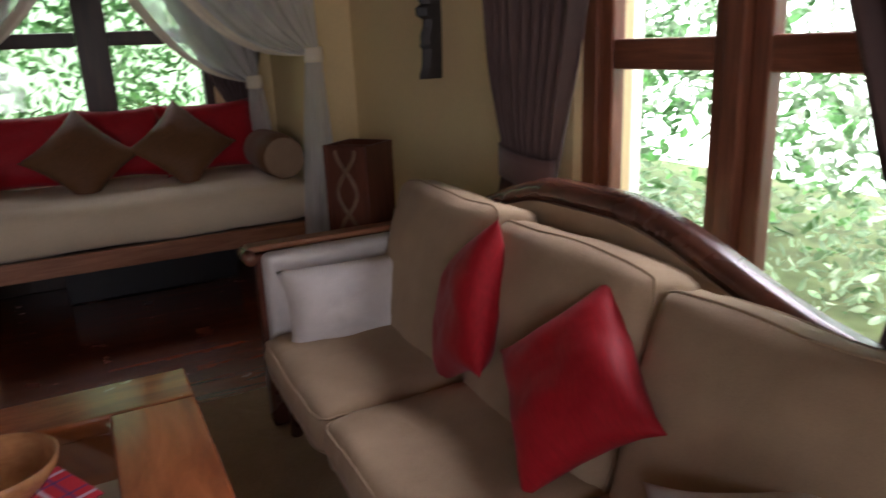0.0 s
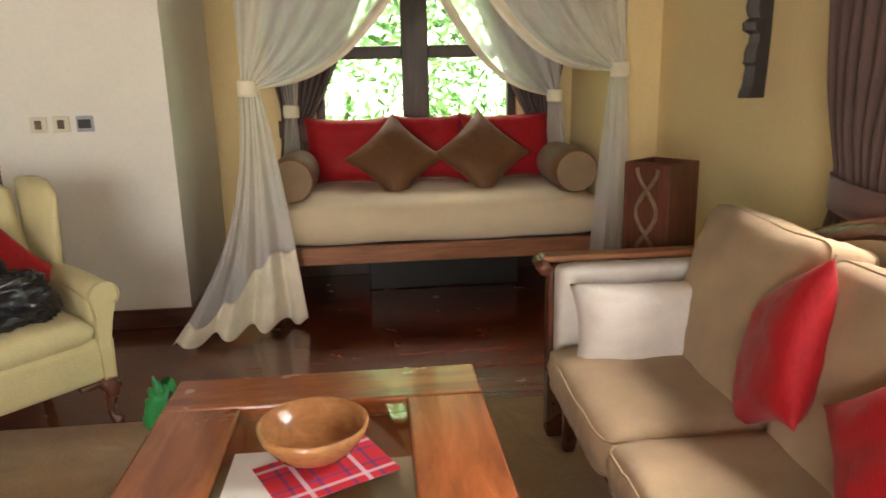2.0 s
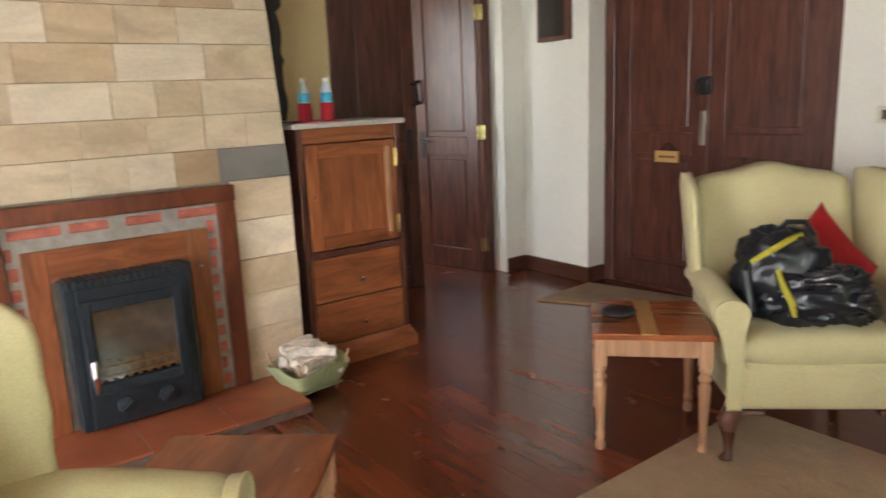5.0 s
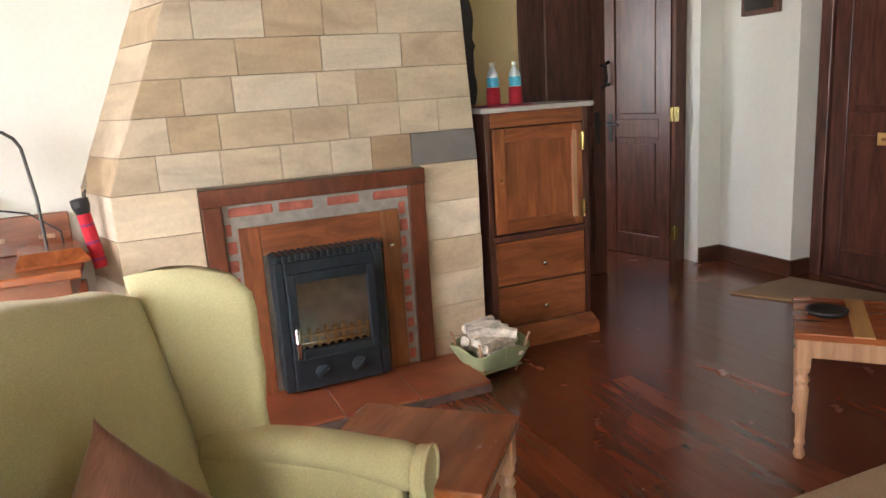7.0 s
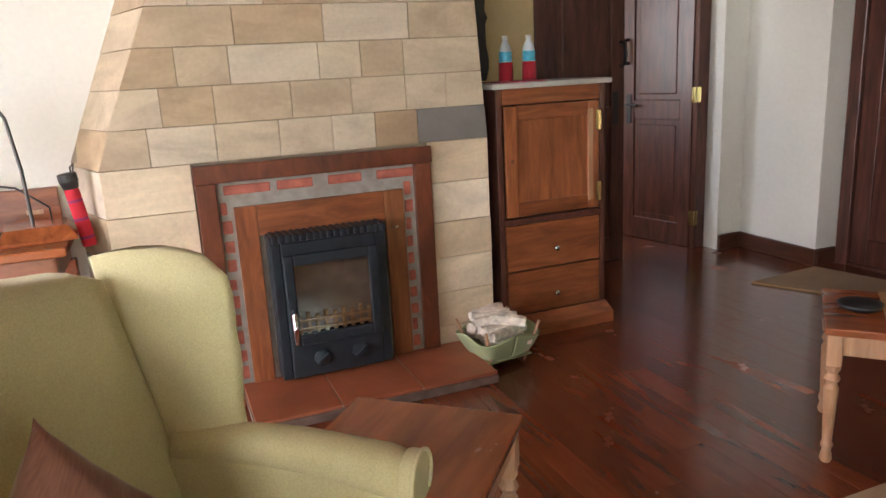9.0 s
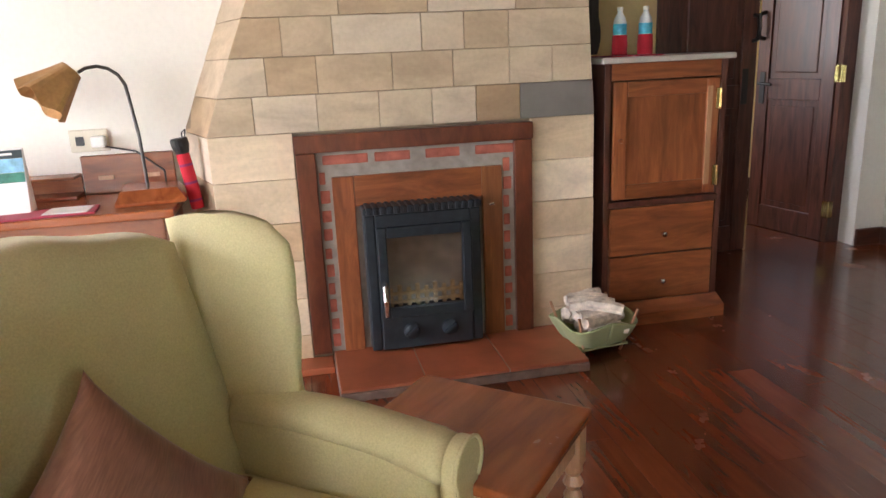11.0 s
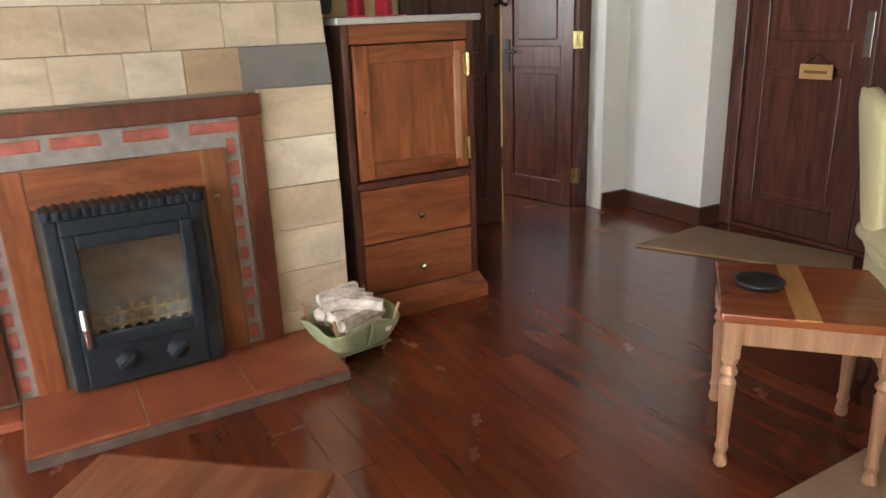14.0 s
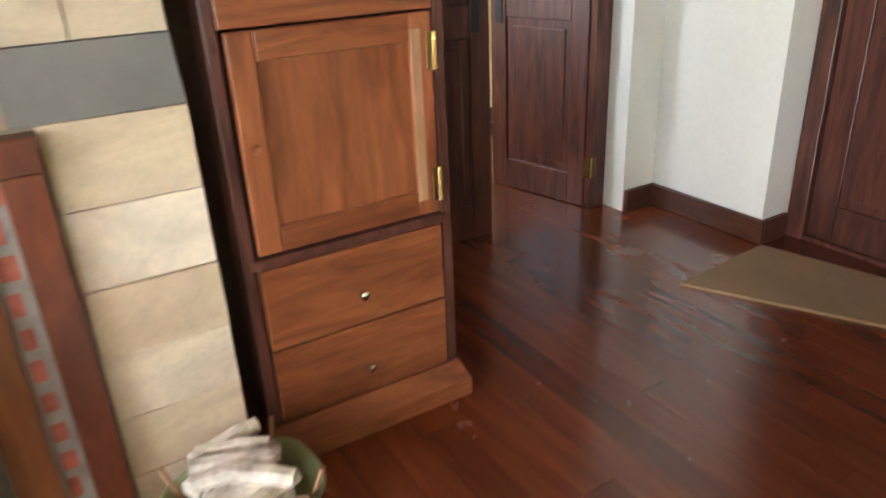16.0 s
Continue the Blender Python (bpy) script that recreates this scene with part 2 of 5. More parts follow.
def plaster(name, col):
    m, t, p = shader(name)
    vec = coords(t)
    big, fine = tex(t, vec, 1.3, 4.0), tex(t, vec, 45.0, 4.0)
    c = ramp(t, big, [(0.3, scaled(col, 0.95)), (0.7, scaled(col, 1.03))])
    t.links.new(mixed(t, c, ramp(t, fine, [(0.3, (0.93,) * 3), (0.6, (1.0,) * 3)]), 0.6, "MULTIPLY"), p.inputs["Base Color"])
    p.inputs["Roughness"].default_value = 0.75
    bump(t, p, fine, 0.12, 0.003)
    return m


def sheer(name, col, open_part):
    m, t, p = shader(name)
    out = t.nodes["Material Output"]
    tr, tl, mx, mx2 = t.nodes.new("ShaderNodeBsdfTransparent"), t.nodes.new("ShaderNodeBsdfTranslucent"), t.nodes.new("ShaderNodeMixShader"), t.nodes.new("ShaderNodeMixShader")
    fold = tex(t, coords(t, (9, 9, 1)), 3.0, 3.0)
    c = ramp(t, fold, [(0.3, scaled(col, 0.93)), (0.7, col)])
    t.links.new(c, p.inputs["Base Color"])
    t.links.new(c, tl.inputs["Color"])
    p.inputs["Roughness"].default_value = 0.9
    mx.inputs[0].default_value = 0.5
    t.links.new(p.outputs[0], mx.inputs[1])
    t.links.new(tl.outputs[0], mx.inputs[2])
    mx2.inputs[0].default_value = open_part
    t.links.new(mx.outputs[0], mx2.inputs[1])
    t.links.new(tr.outputs[0], mx2.inputs[2])
    t.links.new(mx2.outputs[0], out.inputs["Surface"])
    return m


def glass(name, tint=(1, 1, 1), rough=0.02):
    m, t, p = shader(name)
    out = t.nodes["Material Output"]
    tr, gl, mx, fr = t.nodes.new("ShaderNodeBsdfTransparent"), t.nodes.new("ShaderNodeBsdfGlossy"), t.nodes.new("ShaderNodeMixShader"), t.nodes.new("ShaderNodeLayerWeight")
    tr.inputs["Color"].default_value = (*tint, 1)
    gl.inputs["Roughness"].default_value = rough
    pw, ad = t.nodes.new("ShaderNodeMath"), t.nodes.new("ShaderNodeMath")
    pw.operation, ad.operation = "POWER", "MULTIPLY_ADD"
    pw.inputs[1].default_value, ad.inputs[1].default_value, ad.inputs[2].default_value = 5.0, 0.9, 0.05
    t.links.new(fr.outputs["Facing"], pw.inputs[0])
    t.links.new(pw.outputs[0], ad.inputs[0])
    t.links.new(ad.outputs[0], mx.inputs[0])
    t.links.new(tr.outputs[0], mx.inputs[1])
    t.links.new(gl.outputs[0], mx.inputs[2])
    t.links.new(mx.outputs[0], out.inputs["Surface"])
    return m


def tartan(name, base):
    """Checked cloth: two sets of stripes across each other."""
    m, t, p = shader(name)
    tc = t.nodes.new("ShaderNodeTexCoord")
    col = None
    for axis, shade, scale in (("X", (0.03, 0.03, 0.16), 5.6), ("Y", (0.03, 0.03, 0.16), 5.6), ("Z", (0.03, 0.03, 0.16), 5.6), ("X", (0.6, 0.5, 0.6), 2.8), ("Y", (0.6, 0.5, 0.6), 2.8)):
        w = t.nodes.new("ShaderNodeTexWave")
        w.bands_direction = axis
        w.inputs["Scale"].default_value = scale * 0.8
        t.links.new(tc.outputs["Object"], w.inputs["Vector"])
        stripe = ramp(t, w.outputs["Fac"], [(0.93, (0, 0, 0)), (0.97, (0.6, 0.6, 0.6))] if scale > 3 else [(0.975, (0, 0, 0)), (0.992, (0.8, 0.8, 0.8))])
        col = mixed(t, col if col else base, shade, stripe)
    t.links.new(col, p.inputs["Base Color"])
    p.inputs["Roughness"].default_value = 0.85
    return m


def stone(name, lift=1.0):
    m, t, p = shader(name)
    vec = coords(t, (1, 1, 1), 9.0)
    oi = t.nodes.new("ShaderNodeObjectInfo")
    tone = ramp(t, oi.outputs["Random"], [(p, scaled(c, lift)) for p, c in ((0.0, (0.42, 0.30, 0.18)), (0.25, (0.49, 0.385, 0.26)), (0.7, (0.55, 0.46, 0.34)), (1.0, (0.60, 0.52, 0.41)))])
    blot, fine = tex(t, coords(t, (1, 0.8, 2.2), 9.0), 3.0, 5.0, 0.6, 0.9), tex(t, vec, 60.0, 4.0)
    c = mixed(t, tone, ramp(t, blot, [(0.32, (0.72, 0.68, 0.64)), (0.62, (1.08, 1.05, 1.0))]), 0.8, "MULTIPLY")
    c = mixed(t, c, ramp(t, fine, [(0.3, (0.82,) * 3), (0.6, (1.0,) * 3)]), 0.5, "MULTIPLY")
    t.links.new(c, p.inputs["Base Color"])
    p.inputs["Roughness"].default_value = 0.85
    bump(t, p, fine, 0.25, 0.003)
    return m


def leaves(name, dark, light):
    m, t, p = shader(name)
    geo = t.nodes.new("ShaderNodeNewGeometry")
    c = ramp(t, geo.outputs["Random Per Island"], [(0.0, dark), (0.6, light), (1.0, scaled(light, 1.7))])
    t.links.new(c, p.inputs["Base Color"])
    p.inputs["Roughness"].default_value = 0.45
    tl, mx = t.nodes.new("ShaderNodeBsdfTranslucent"), t.nodes.new("ShaderNodeMixShader")
    t.links.new(c, tl.inputs["Color"])
    mx.inputs[0].default_value = 0.35
    t.links.new(p.outputs[0], mx.inputs[1])
    t.links.new(tl.outputs[0], mx.inputs[2])
    t.links.new(mx.outputs[0], t.nodes["Material Output"].inputs["Surface"])
    return m


M_FLOOR = wood("floor_wood", (0.10, 0.021, 0.008), (0.20, 0.05, 0.016), (0.5, 4, 4), 0.24, 0.55, 7.0, 0.16, 0.0, 0.06, 1.5)
M_GAP = plain("board_gap", (0.03, 0.009, 0.005), 0.6)
M_WHITE = plaster("white_plaster", (0.76, 0.74, 0.67))
M_CREAM = plaster("cream_plaster", (0.74, 0.585, 0.31))
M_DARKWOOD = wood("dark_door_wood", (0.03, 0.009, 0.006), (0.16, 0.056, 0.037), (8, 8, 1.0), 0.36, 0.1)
M_WINWOOD = wood("window_wood", (0.10, 0.03, 0.016), (0.26, 0.095, 0.05), (14, 14, 1.0), 0.35, 0.1)
M_WINWOOD_H = wood("window_wood_level", (0.10, 0.03, 0.016), (0.26, 0.095, 0.05), (14, 1.0, 14), 0.35, 0.1)
M_NOOKWOOD = wood("dark_window_wood", (0.02, 0.012, 0.008), (0.06, 0.032, 0.02), (14, 14, 1.0), 0.4)
M_BASEBOARD = wood("baseboard_wood", (0.04, 0.014, 0.008), (0.11, 0.04, 0.022), (1.5, 1.5, 14), 0.35)
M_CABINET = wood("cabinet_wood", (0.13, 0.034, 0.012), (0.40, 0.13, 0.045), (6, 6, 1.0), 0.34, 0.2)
M_CABINET_H = wood("cabinet_wood_level", (0.13, 0.034, 0.012), (0.40, 0.13, 0.045), (6, 1.0, 6), 0.34, 0.2)
M_TABLE = wood("table_wood", (0.20, 0.048, 0.014), (0.44, 0.13, 0.038), (0.8, 5, 5), 0.24, 0.3)
M_TABLE_Y = wood("table_wood_along", (0.20, 0.048, 0.014), (0.44, 0.13, 0.038), (5, 0.8, 5), 0.24, 0.3)
M_PALELEG = wood("pale_leg_wood", (0.36, 0.18, 0.09), (0.56, 0.33, 0.19), (12, 12, 1.0), 0.4)
M_STRIPE = wood("pale_stripe_wood", (0.45, 0.22, 0.06), (0.62, 0.34, 0.12), (12, 1.0, 12), 0.3, 0.2)
M_RAIL = wood("rail_wood", (0.22, 0.085, 0.04), (0.42, 0.19, 0.10), (1.0, 11, 11), 0.35)
M_SOFAWOOD = wood("sofa_wood", (0.045, 0.016, 0.01), (0.14, 0.05, 0.03), (2, 2, 2), 0.25, 0.3)
M_BLACKWOOD = wood("black_wood", (0.008, 0.006, 0.005), (0.03, 0.022, 0.018), (12, 12, 2), 0.5)
M_BOXWOOD = wood("box_wood", (0.07, 0.018, 0.01), (0.16, 0.05, 0.028), (12, 12, 1.0), 0.4)
M_CARVE = wood("carved_fret", (0.13, 0.08, 0.045), (0.26, 0.17, 0.1), (6, 6, 6), 0.55)
M_SOFA = cloth("sofa_linen", (0.385, 0.275, 0.165))
M_SOFA_LIGHT = cloth("sofa_light_linen", (0.62, 0.58, 0.53))
M_MATTRESS = cloth("mattress_cotton", (0.70, 0.58, 0.40), 0.95, 0.1, 300.0, 0.04)
M_RED = silk("red_silk", (0.34, 0.006, 0.012))
M_BRONZE = silk("bronze_silk", (0.135, 0.06, 0.024))
M_BROWN_SILK = silk("brown_silk", (0.22, 0.10, 0.066), 0.32)
M_GREEN = cloth("green_velvet", (0.60, 0.535, 0.29), 0.85, 0.12, 260.0, 0.06, 0.1)
M_CURTAIN = cloth("brown_curtain", (0.10, 0.058, 0.05), 0.75, 0.2)
M_TIE = cloth("curtain_tie_band", (0.16, 0.085, 0.08), 0.7, 0.2)
M_SHEER = sheer("sheer_net", (0.97, 0.97, 0.97), 0.36)
M_HEM = cloth("cream_hem", (0.82, 0.76, 0.60), 0.9, 0.1)
M_RUG = cloth("woven_rug", (0.43, 0.30, 0.18), 1.0, 0.1, 150.0, 0.1, 0.7)
M_MAT = cloth("door_mat_weave", (0.30, 0.19, 0.085), 1.0, 0.1, 190.0, 0.1, 0.6)
M_STONE = stone("sandstone")
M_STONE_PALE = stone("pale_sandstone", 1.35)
M_MORTAR = plain("stone_joint", (0.24, 0.19, 0.13), 0.9)
M_SLATE = plain("grey_block", (0.17, 0.155, 0.135), 0.8, 0, 0.15, 7.0)
M_BRICK = plain("red_brick", (0.40, 0.115, 0.075), 0.85, 0, 0.35, 16.0, 0.4)
M_CEMENT = plain("cement_joint", (0.30, 0.27, 0.24), 0.9, 0, 0.2, 22.0, 0.3)
M_TILE = plain("terracotta_tile", (0.33, 0.095, 0.04), 0.42, 0, 0.22, 6.0, 0.08)
M_IRON = plain("stove_iron", (0.035, 0.045, 0.055), 0.42, 0.5, 0.15, 30.0, 0.06)
M_SOOT = plain("firebox_soot", (0.028, 0.024, 0.02), 0.95)
M_CHROME = plain("chrome", (0.75, 0.74, 0.72), 0.15, 1.0, 0.02, 8.0, 0)
M_SURROUND = wood("surround_wood", (0.075, 0.02, 0.01), (0.21, 0.062, 0.028), (8, 4, 1.5), 0.3, 0.2)
M_STEEL = plain("dull_steel", (0.34, 0.31, 0.26), 0.35, 1.0, 0.1, 8.0, 0)
M_BRASS = plain("brass", (0.62, 0.47, 0.22), 0.25, 1.0, 0.08, 15.0, 0)
M_BLACK = plain("black_plastic", (0.012, 0.012, 0.013), 0.4)
M_IVORY = plain("ivory_plastic", (0.62, 0.58, 0.46), 0.4, 0, 0.04)
M_PAPER = plain("paper", (0.80, 0.80, 0.78), 0.7, 0, 0.03)
M_REDCARD = plain("red_card", (0.40, 0.02, 0.06), 0.5, 0, 0.06)
M_LOG = plain("log_bark", (0.66, 0.58, 0.48), 0.9, 0, 0.4, 25.0, 0.5)
M_BASKET = cloth("pale_green_canvas", (0.36, 0.40, 0.20), 0.85, 0.1)
M_BOWL = wood("bowl_wood", (0.30, 0.12, 0.045), (0.52, 0.25, 0.10), (4, 4, 9), 0.22, 0.3)
M_TARTAN = tartan("red_tartan", (0.50, 0.015, 0.03))
M_SLEEVE = cloth("red_sleeve_cloth", (0.42, 0.012, 0.03), 0.85)
M_BAG = plain("black_bag_nylon", (0.014, 0.016, 0.02), 0.28, 0, 0.2, 14.0, 0.3)
M_CRINKLE = plain("crinkled_black_plastic", (0.012, 0.014, 0.02), 0.2, 0, 0.2, 30.0, 0.3, 0.8)
M_YELLOW = plain("yellow_webbing", (0.42, 0.36, 0.03), 0.7)
M_GREENBAG = plain("bright_green_fabric", (0.01, 0.26, 0.07), 0.6)
M_BOTTLE = plain("bottle_plastic", (0.62, 0.68, 0.72), 0.12, 0, 0.05, 8.0, 0)
M_BLUE = plain("blue_label", (0.06, 0.42, 0.62), 0.45, 0, 0.2, 60.0)
M_LAMPSHADE = cloth("tan_hide_shade", (0.40, 0.22, 0.08), 0.7, 0.0, 60.0, 0.25)
M_GLASS = glass("window_glass")
M_TABLEGLASS = glass("table_glass", (0.93, 0.95, 0.93))
M_STOVEGLASS = glass("stove_glass", (0.88, 0.84, 0.80), 0.04)
M_MARBLE = plain("grey_shelf_top", (0.42, 0.39, 0.36), 0.3, 0, 0.15, 9.0, 0)
M_LEAF = leaves("hedge_leaves", (0.03, 0.10, 0.02), (0.16, 0.36, 0.13))
M_LEAF_PALE = leaves("pale_bush_leaves", (0.10, 0.19, 0.08), (0.42, 0.56, 0.40))
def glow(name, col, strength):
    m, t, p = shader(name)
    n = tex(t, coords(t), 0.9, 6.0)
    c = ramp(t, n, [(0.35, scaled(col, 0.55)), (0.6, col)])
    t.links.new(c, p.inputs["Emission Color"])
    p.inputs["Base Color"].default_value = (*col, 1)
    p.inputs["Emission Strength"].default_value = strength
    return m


# Emissive backdrops: the garden's brightness is made by their own glow.
M_BACKDROP = glow("glowing_garden_backdrop", (0.9, 1.0, 0.9), 4.5)
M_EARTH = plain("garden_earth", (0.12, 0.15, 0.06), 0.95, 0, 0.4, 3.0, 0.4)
M_BACKDROP_GREEN = glow("glowing_green_backdrop", (0.55, 0.85, 0.5), 0.8)
M_OUTWALL = plaster("pale_outer_wall", (0.75, 0.74, 0.70))


# ---- the large structure ----
TOP = 2.75


def wall(name, x0, x1, y0, y1, mat, holes=(), z1=TOP, label=""):
    """A straight wall; holes are (from, to, low, high) along its longer side."""
    along_x = (x1 - x0) > (y1 - y0)
    a, b = (x0, x1) if along_x else (y0, y1)
    bm = bmesh.new()
    cuts = [a]
    for lo, hi, low, high in sorted(holes):
        cuts += [lo, hi]
    cuts.append(b)

    def put(p, q, low, high):
        if q - p > 0.001 and high - low > 0.001:
            block(*((p, q, y0, y1) if along_x else (x0, x1, p, q)), low, high, 0.0, 1, bm)
    for i in range(0, len(cuts), 2):
        put(cuts[i], cuts[i + 1], 0, z1)
    for lo, hi, low, high in holes:
        put(lo, hi, 0, low)
        put(lo, hi, high, z1)
    bmesh.ops.remove_doubles(bm, verts=bm.verts, dist=0.0005)
    return solid(name, bm, mat, label, kind="structure")


W_Y0, W_Y1 = 2.03, 3.27
wall("wall_east", 0.60, 0.85, -1.45, 5.30, M_CREAM, [(-1.2, 0.5, 0.30, 2.25), (W_Y0, W_Y1, 0.30, 2.25)], label="cream plastered wall with timber windows")
wall("wall_nook_east", 0.38, 0.85, 5.303, 6.30, M_CREAM, label="cream plastered side of the bed nook")
wall("wall_north", -2.37, 0.85, 6.303, 6.55, M_CREAM, [(-1.36, 0.0, 0.92, 2.15)], label="cream plastered back of the bed nook")
wall("wall_nook_west", -2.3728, -2.025, 5.25, 6.30, M_WHITE, label="off-white plastered side of the bed nook")
wall("wall_entry", -4.417, -2.373, 5.25, 5.75, M_WHITE, [(-4.416, -2.90, 0.0, 2.28)], label="off-white plastered wall round the entrance")
wall("wall_corner", -5.40, -4.42, 5.17, 5.75, M_WHITE, label="off-white plastered corner pier")
wall("wall_west_end", -5.40, -5.02, 4.976, 5.167, M_WHITE, label="off-white plastered wall beside the double doors")
wall("wall_west_doors", -5.40, -5.15, 2.70, 4.973, M_CREAM, [(3.70, 4.972, 0.0, 2.28)], label="cream plastered wall with double doors")
wall("wall_west", -4.85, -4.60, -1.45, 2.55, M_WHITE, label="off-white plastered wall behind the desk")
wall("wall_recess", -5.147, -4.853, 2.45, 2.70, M_CREAM, label="cream plastered return beside the chimney")
# The opening in the end wall is unseen, added to let in fill light.
wall("wall_south", -4.85, 0.85, -1.70, -1.453, M_WHITE, [(-3.65, -1.35, 0.40, 2.25)], label="off-white plastered wall with an added unseen window")
wall("wall_beyond", -7.0, -6.8, 2.70, 7.0, M_CREAM, label="cream plastered wall of the next room")
wall("wall_beyond_north", -6.8, -5.40, 6.0, 6.2, M_CREAM, label="cream plastered wall of the next room")
# Unseen opening added in this wall for the next room's fill lamp.
wall("wall_beyond_south", -6.8, -5.40, 2.70, 2.9, M_CREAM, [(-6.6, -5.6, 0.9, 2.1)], label="cream plastered wall of the next room")
# Ceiling is never in view; its dark brown is chosen to reduce bounce.
solid("ceiling", block(-7.1, 0.85, -1.7, 6.9, TOP, TOP + 0.12, 0), wood("low_bounce_ceiling", (0.16, 0.09, 0.05), (0.34, 0.2, 0.11), (1.0, 8, 8), 0.6), "unseen ceiling in dark brown to cut bounced light", kind="structure")


def baseboard(x0, x1, y0, y1, z1=0.105):
    solid("baseboard", block(x0, x1, y0, y1, 0, z1, 0.006), M_BASEBOARD, "dark-stained wooden baseboard", kind="structure")


baseboard(-2.885, -2.003, 5.228, 5.249)
baseboard(-2.024, -2.003, 5.25, 6.30)
baseboard(-5.019, -4.998, 4.98, 5.146)
baseboard(-5.019, -4.398, 5.147, 5.169)
baseboard(-4.419, -4.398, 5.17, 5.315)
baseboard(-6.799, -6.78, 2.9, 6.0)
baseboard(0.578, 0.599, -1.4, 5.29)
baseboard(-4.599, -4.578, -1.4, 1.28)

# ---- windows ----


def bar(x0, x1, y0, y1, z0, z1, mat, parent, name="rail", w=0.008):
    return part(name, block(x0, x1, y0, y1, z0, z1, w), mat, parent)


def east_window(name, y0, y1, z0=0.30, z1=2.25):
    w = thing(name, label="reddish timber casement window with a transom", category="window", kind="structure")
    mid = (y0 + y1) / 2
    x0, x1 = 0.63, 0.72
    for a, b in ((y0 + 0.002, y0 + 0.075), (y1 - 0.075, y1 - 0.002)):
        bar(x0, x1, a, b, z0 + 0.002, z1 - 0.002, M_WINWOOD, w, "jamb")
    bar(x0, x1, y0 + 0.076, y1 - 0.076, z1 - 0.075, z1 - 0.002, M_WINWOOD_H, w, "head")
    bar(0.56, 0.74, y0 + 0.002, y1 - 0.002, z0 + 0.002, z0 + 0.04, M_WINWOOD_H, w, "sill")
    bar(0.615, 0.715, mid - 0.032, mid + 0.032, z0 + 0.041, z1 - 0.076, M_WINWOOD, w, "mullion")
    for s, (a, b) in enumerate(((y0 + 0.078, mid - 0.034), (mid + 0.034, y1 - 0.078))):
        stile = 0.055
        bar(0.645, 0.70, a, a + stile, z0 + 0.042, z1 - 0.078, M_WINWOOD, w, "stile")
        bar(0.645, 0.70, b - stile, b, z0 + 0.042, z1 - 0.078, M_WINWOOD, w, "stile")
        bar(0.647, 0.70, a + stile, b - stile, 1.255, 1.345, M_WINWOOD_H, w, "transom")
        bar(0.647, 0.70, a + stile, b - stile, z0 + 0.042, z0 + 0.12, M_WINWOOD_H, w, "rail")
        bar(0.647, 0.70, a + stile, b - stile, z1 - 0.14, z1 - 0.078, M_WINWOOD_H, w, "rail")
        for low, high in ((z0 + 0.121, 1.254), (1.346, z1 - 0.141)):
            pane = part("pane", block(0.670, 0.674, a + stile, b - stile, low, high, 0), M_GLASS, w, "clear glass")
            pane.visible_shadow = False
    return w


east_window("window_1", W_Y0, W_Y1)
east_window("window_2", -1.2, 0.5)
# Unseen window added to go with the fill lamp behind the camera.
sw = thing("unseen_window", label="unseen timber casement window added to the end wall for fill light", category="window", kind="structure")
for a in (-3.648, -2.90, -2.14, -1.412):
    bar(a, a + 0.06, -1.62, -1.54, 0.402, 2.248, M_WINWOOD, sw, "mullion")
for a, b in ((-3.587, -2.901), (-2.839, -2.141), (-2.079, -1.413)):
    for low, high in ((0.402, 0.47), (1.25, 1.34), (2.18, 2.248)):
        bar(a, b, -1.615, -1.545, low, high, M_WINWOOD, sw, "rail")
    part("pane", block(a, b, -1.582, -1.578, 0.471, 2.179, 0), M_GLASS, sw, "clear glass").visible_shadow = False

nw = thing("window_3", label="dark timber casement window above the daybed", category="window", kind="structure")
for a, b in ((-1.358, -1.30), (-0.06, -0.002)):
    bar(a, b, 6.33, 6.42, 0.922, 2.148, M_NOOKWOOD, nw, "jamb")
bar(-1.299, -0.061, 6.33, 6.42, 0.922, 0.98, M_NOOKWOOD, nw, "sill")
bar(-1.299, -0.061, 6.33, 6.42, 2.09, 2.148, M_NOOKWOOD, nw, "head")
bar(-0.775, -0.595, 6.32, 6.42, 0.982, 2.088, M_NOOKWOOD, nw, "mullion")
for a, b in ((-1.298, -0.777), (-0.593, -0.062)):
    bar(a, b, 6.34, 6.41, 1.415, 1.50, M_NOOKWOOD, nw, "transom")
    for low, high in ((0.983, 1.414), (1.501, 2.088)):
        part("pane", block(a, b, 6.372, 6.376, low, high, 0), M_GLASS, nw, "clear glass").visible_shadow = False
for x in (-0.81, -0.56):
    part("latch", join(lathe([(0.012, 0), (0.012, 0.02), (0.008, 0.05), (0.011, 0.06)], 10), block(-0.02, 0.02, -0.006, 0.006, 0.02, 0.03, 0.002), pose(0, 0, 0)), M_CHROME, nw).matrix_world = pose(x, 6.335, 0.985)

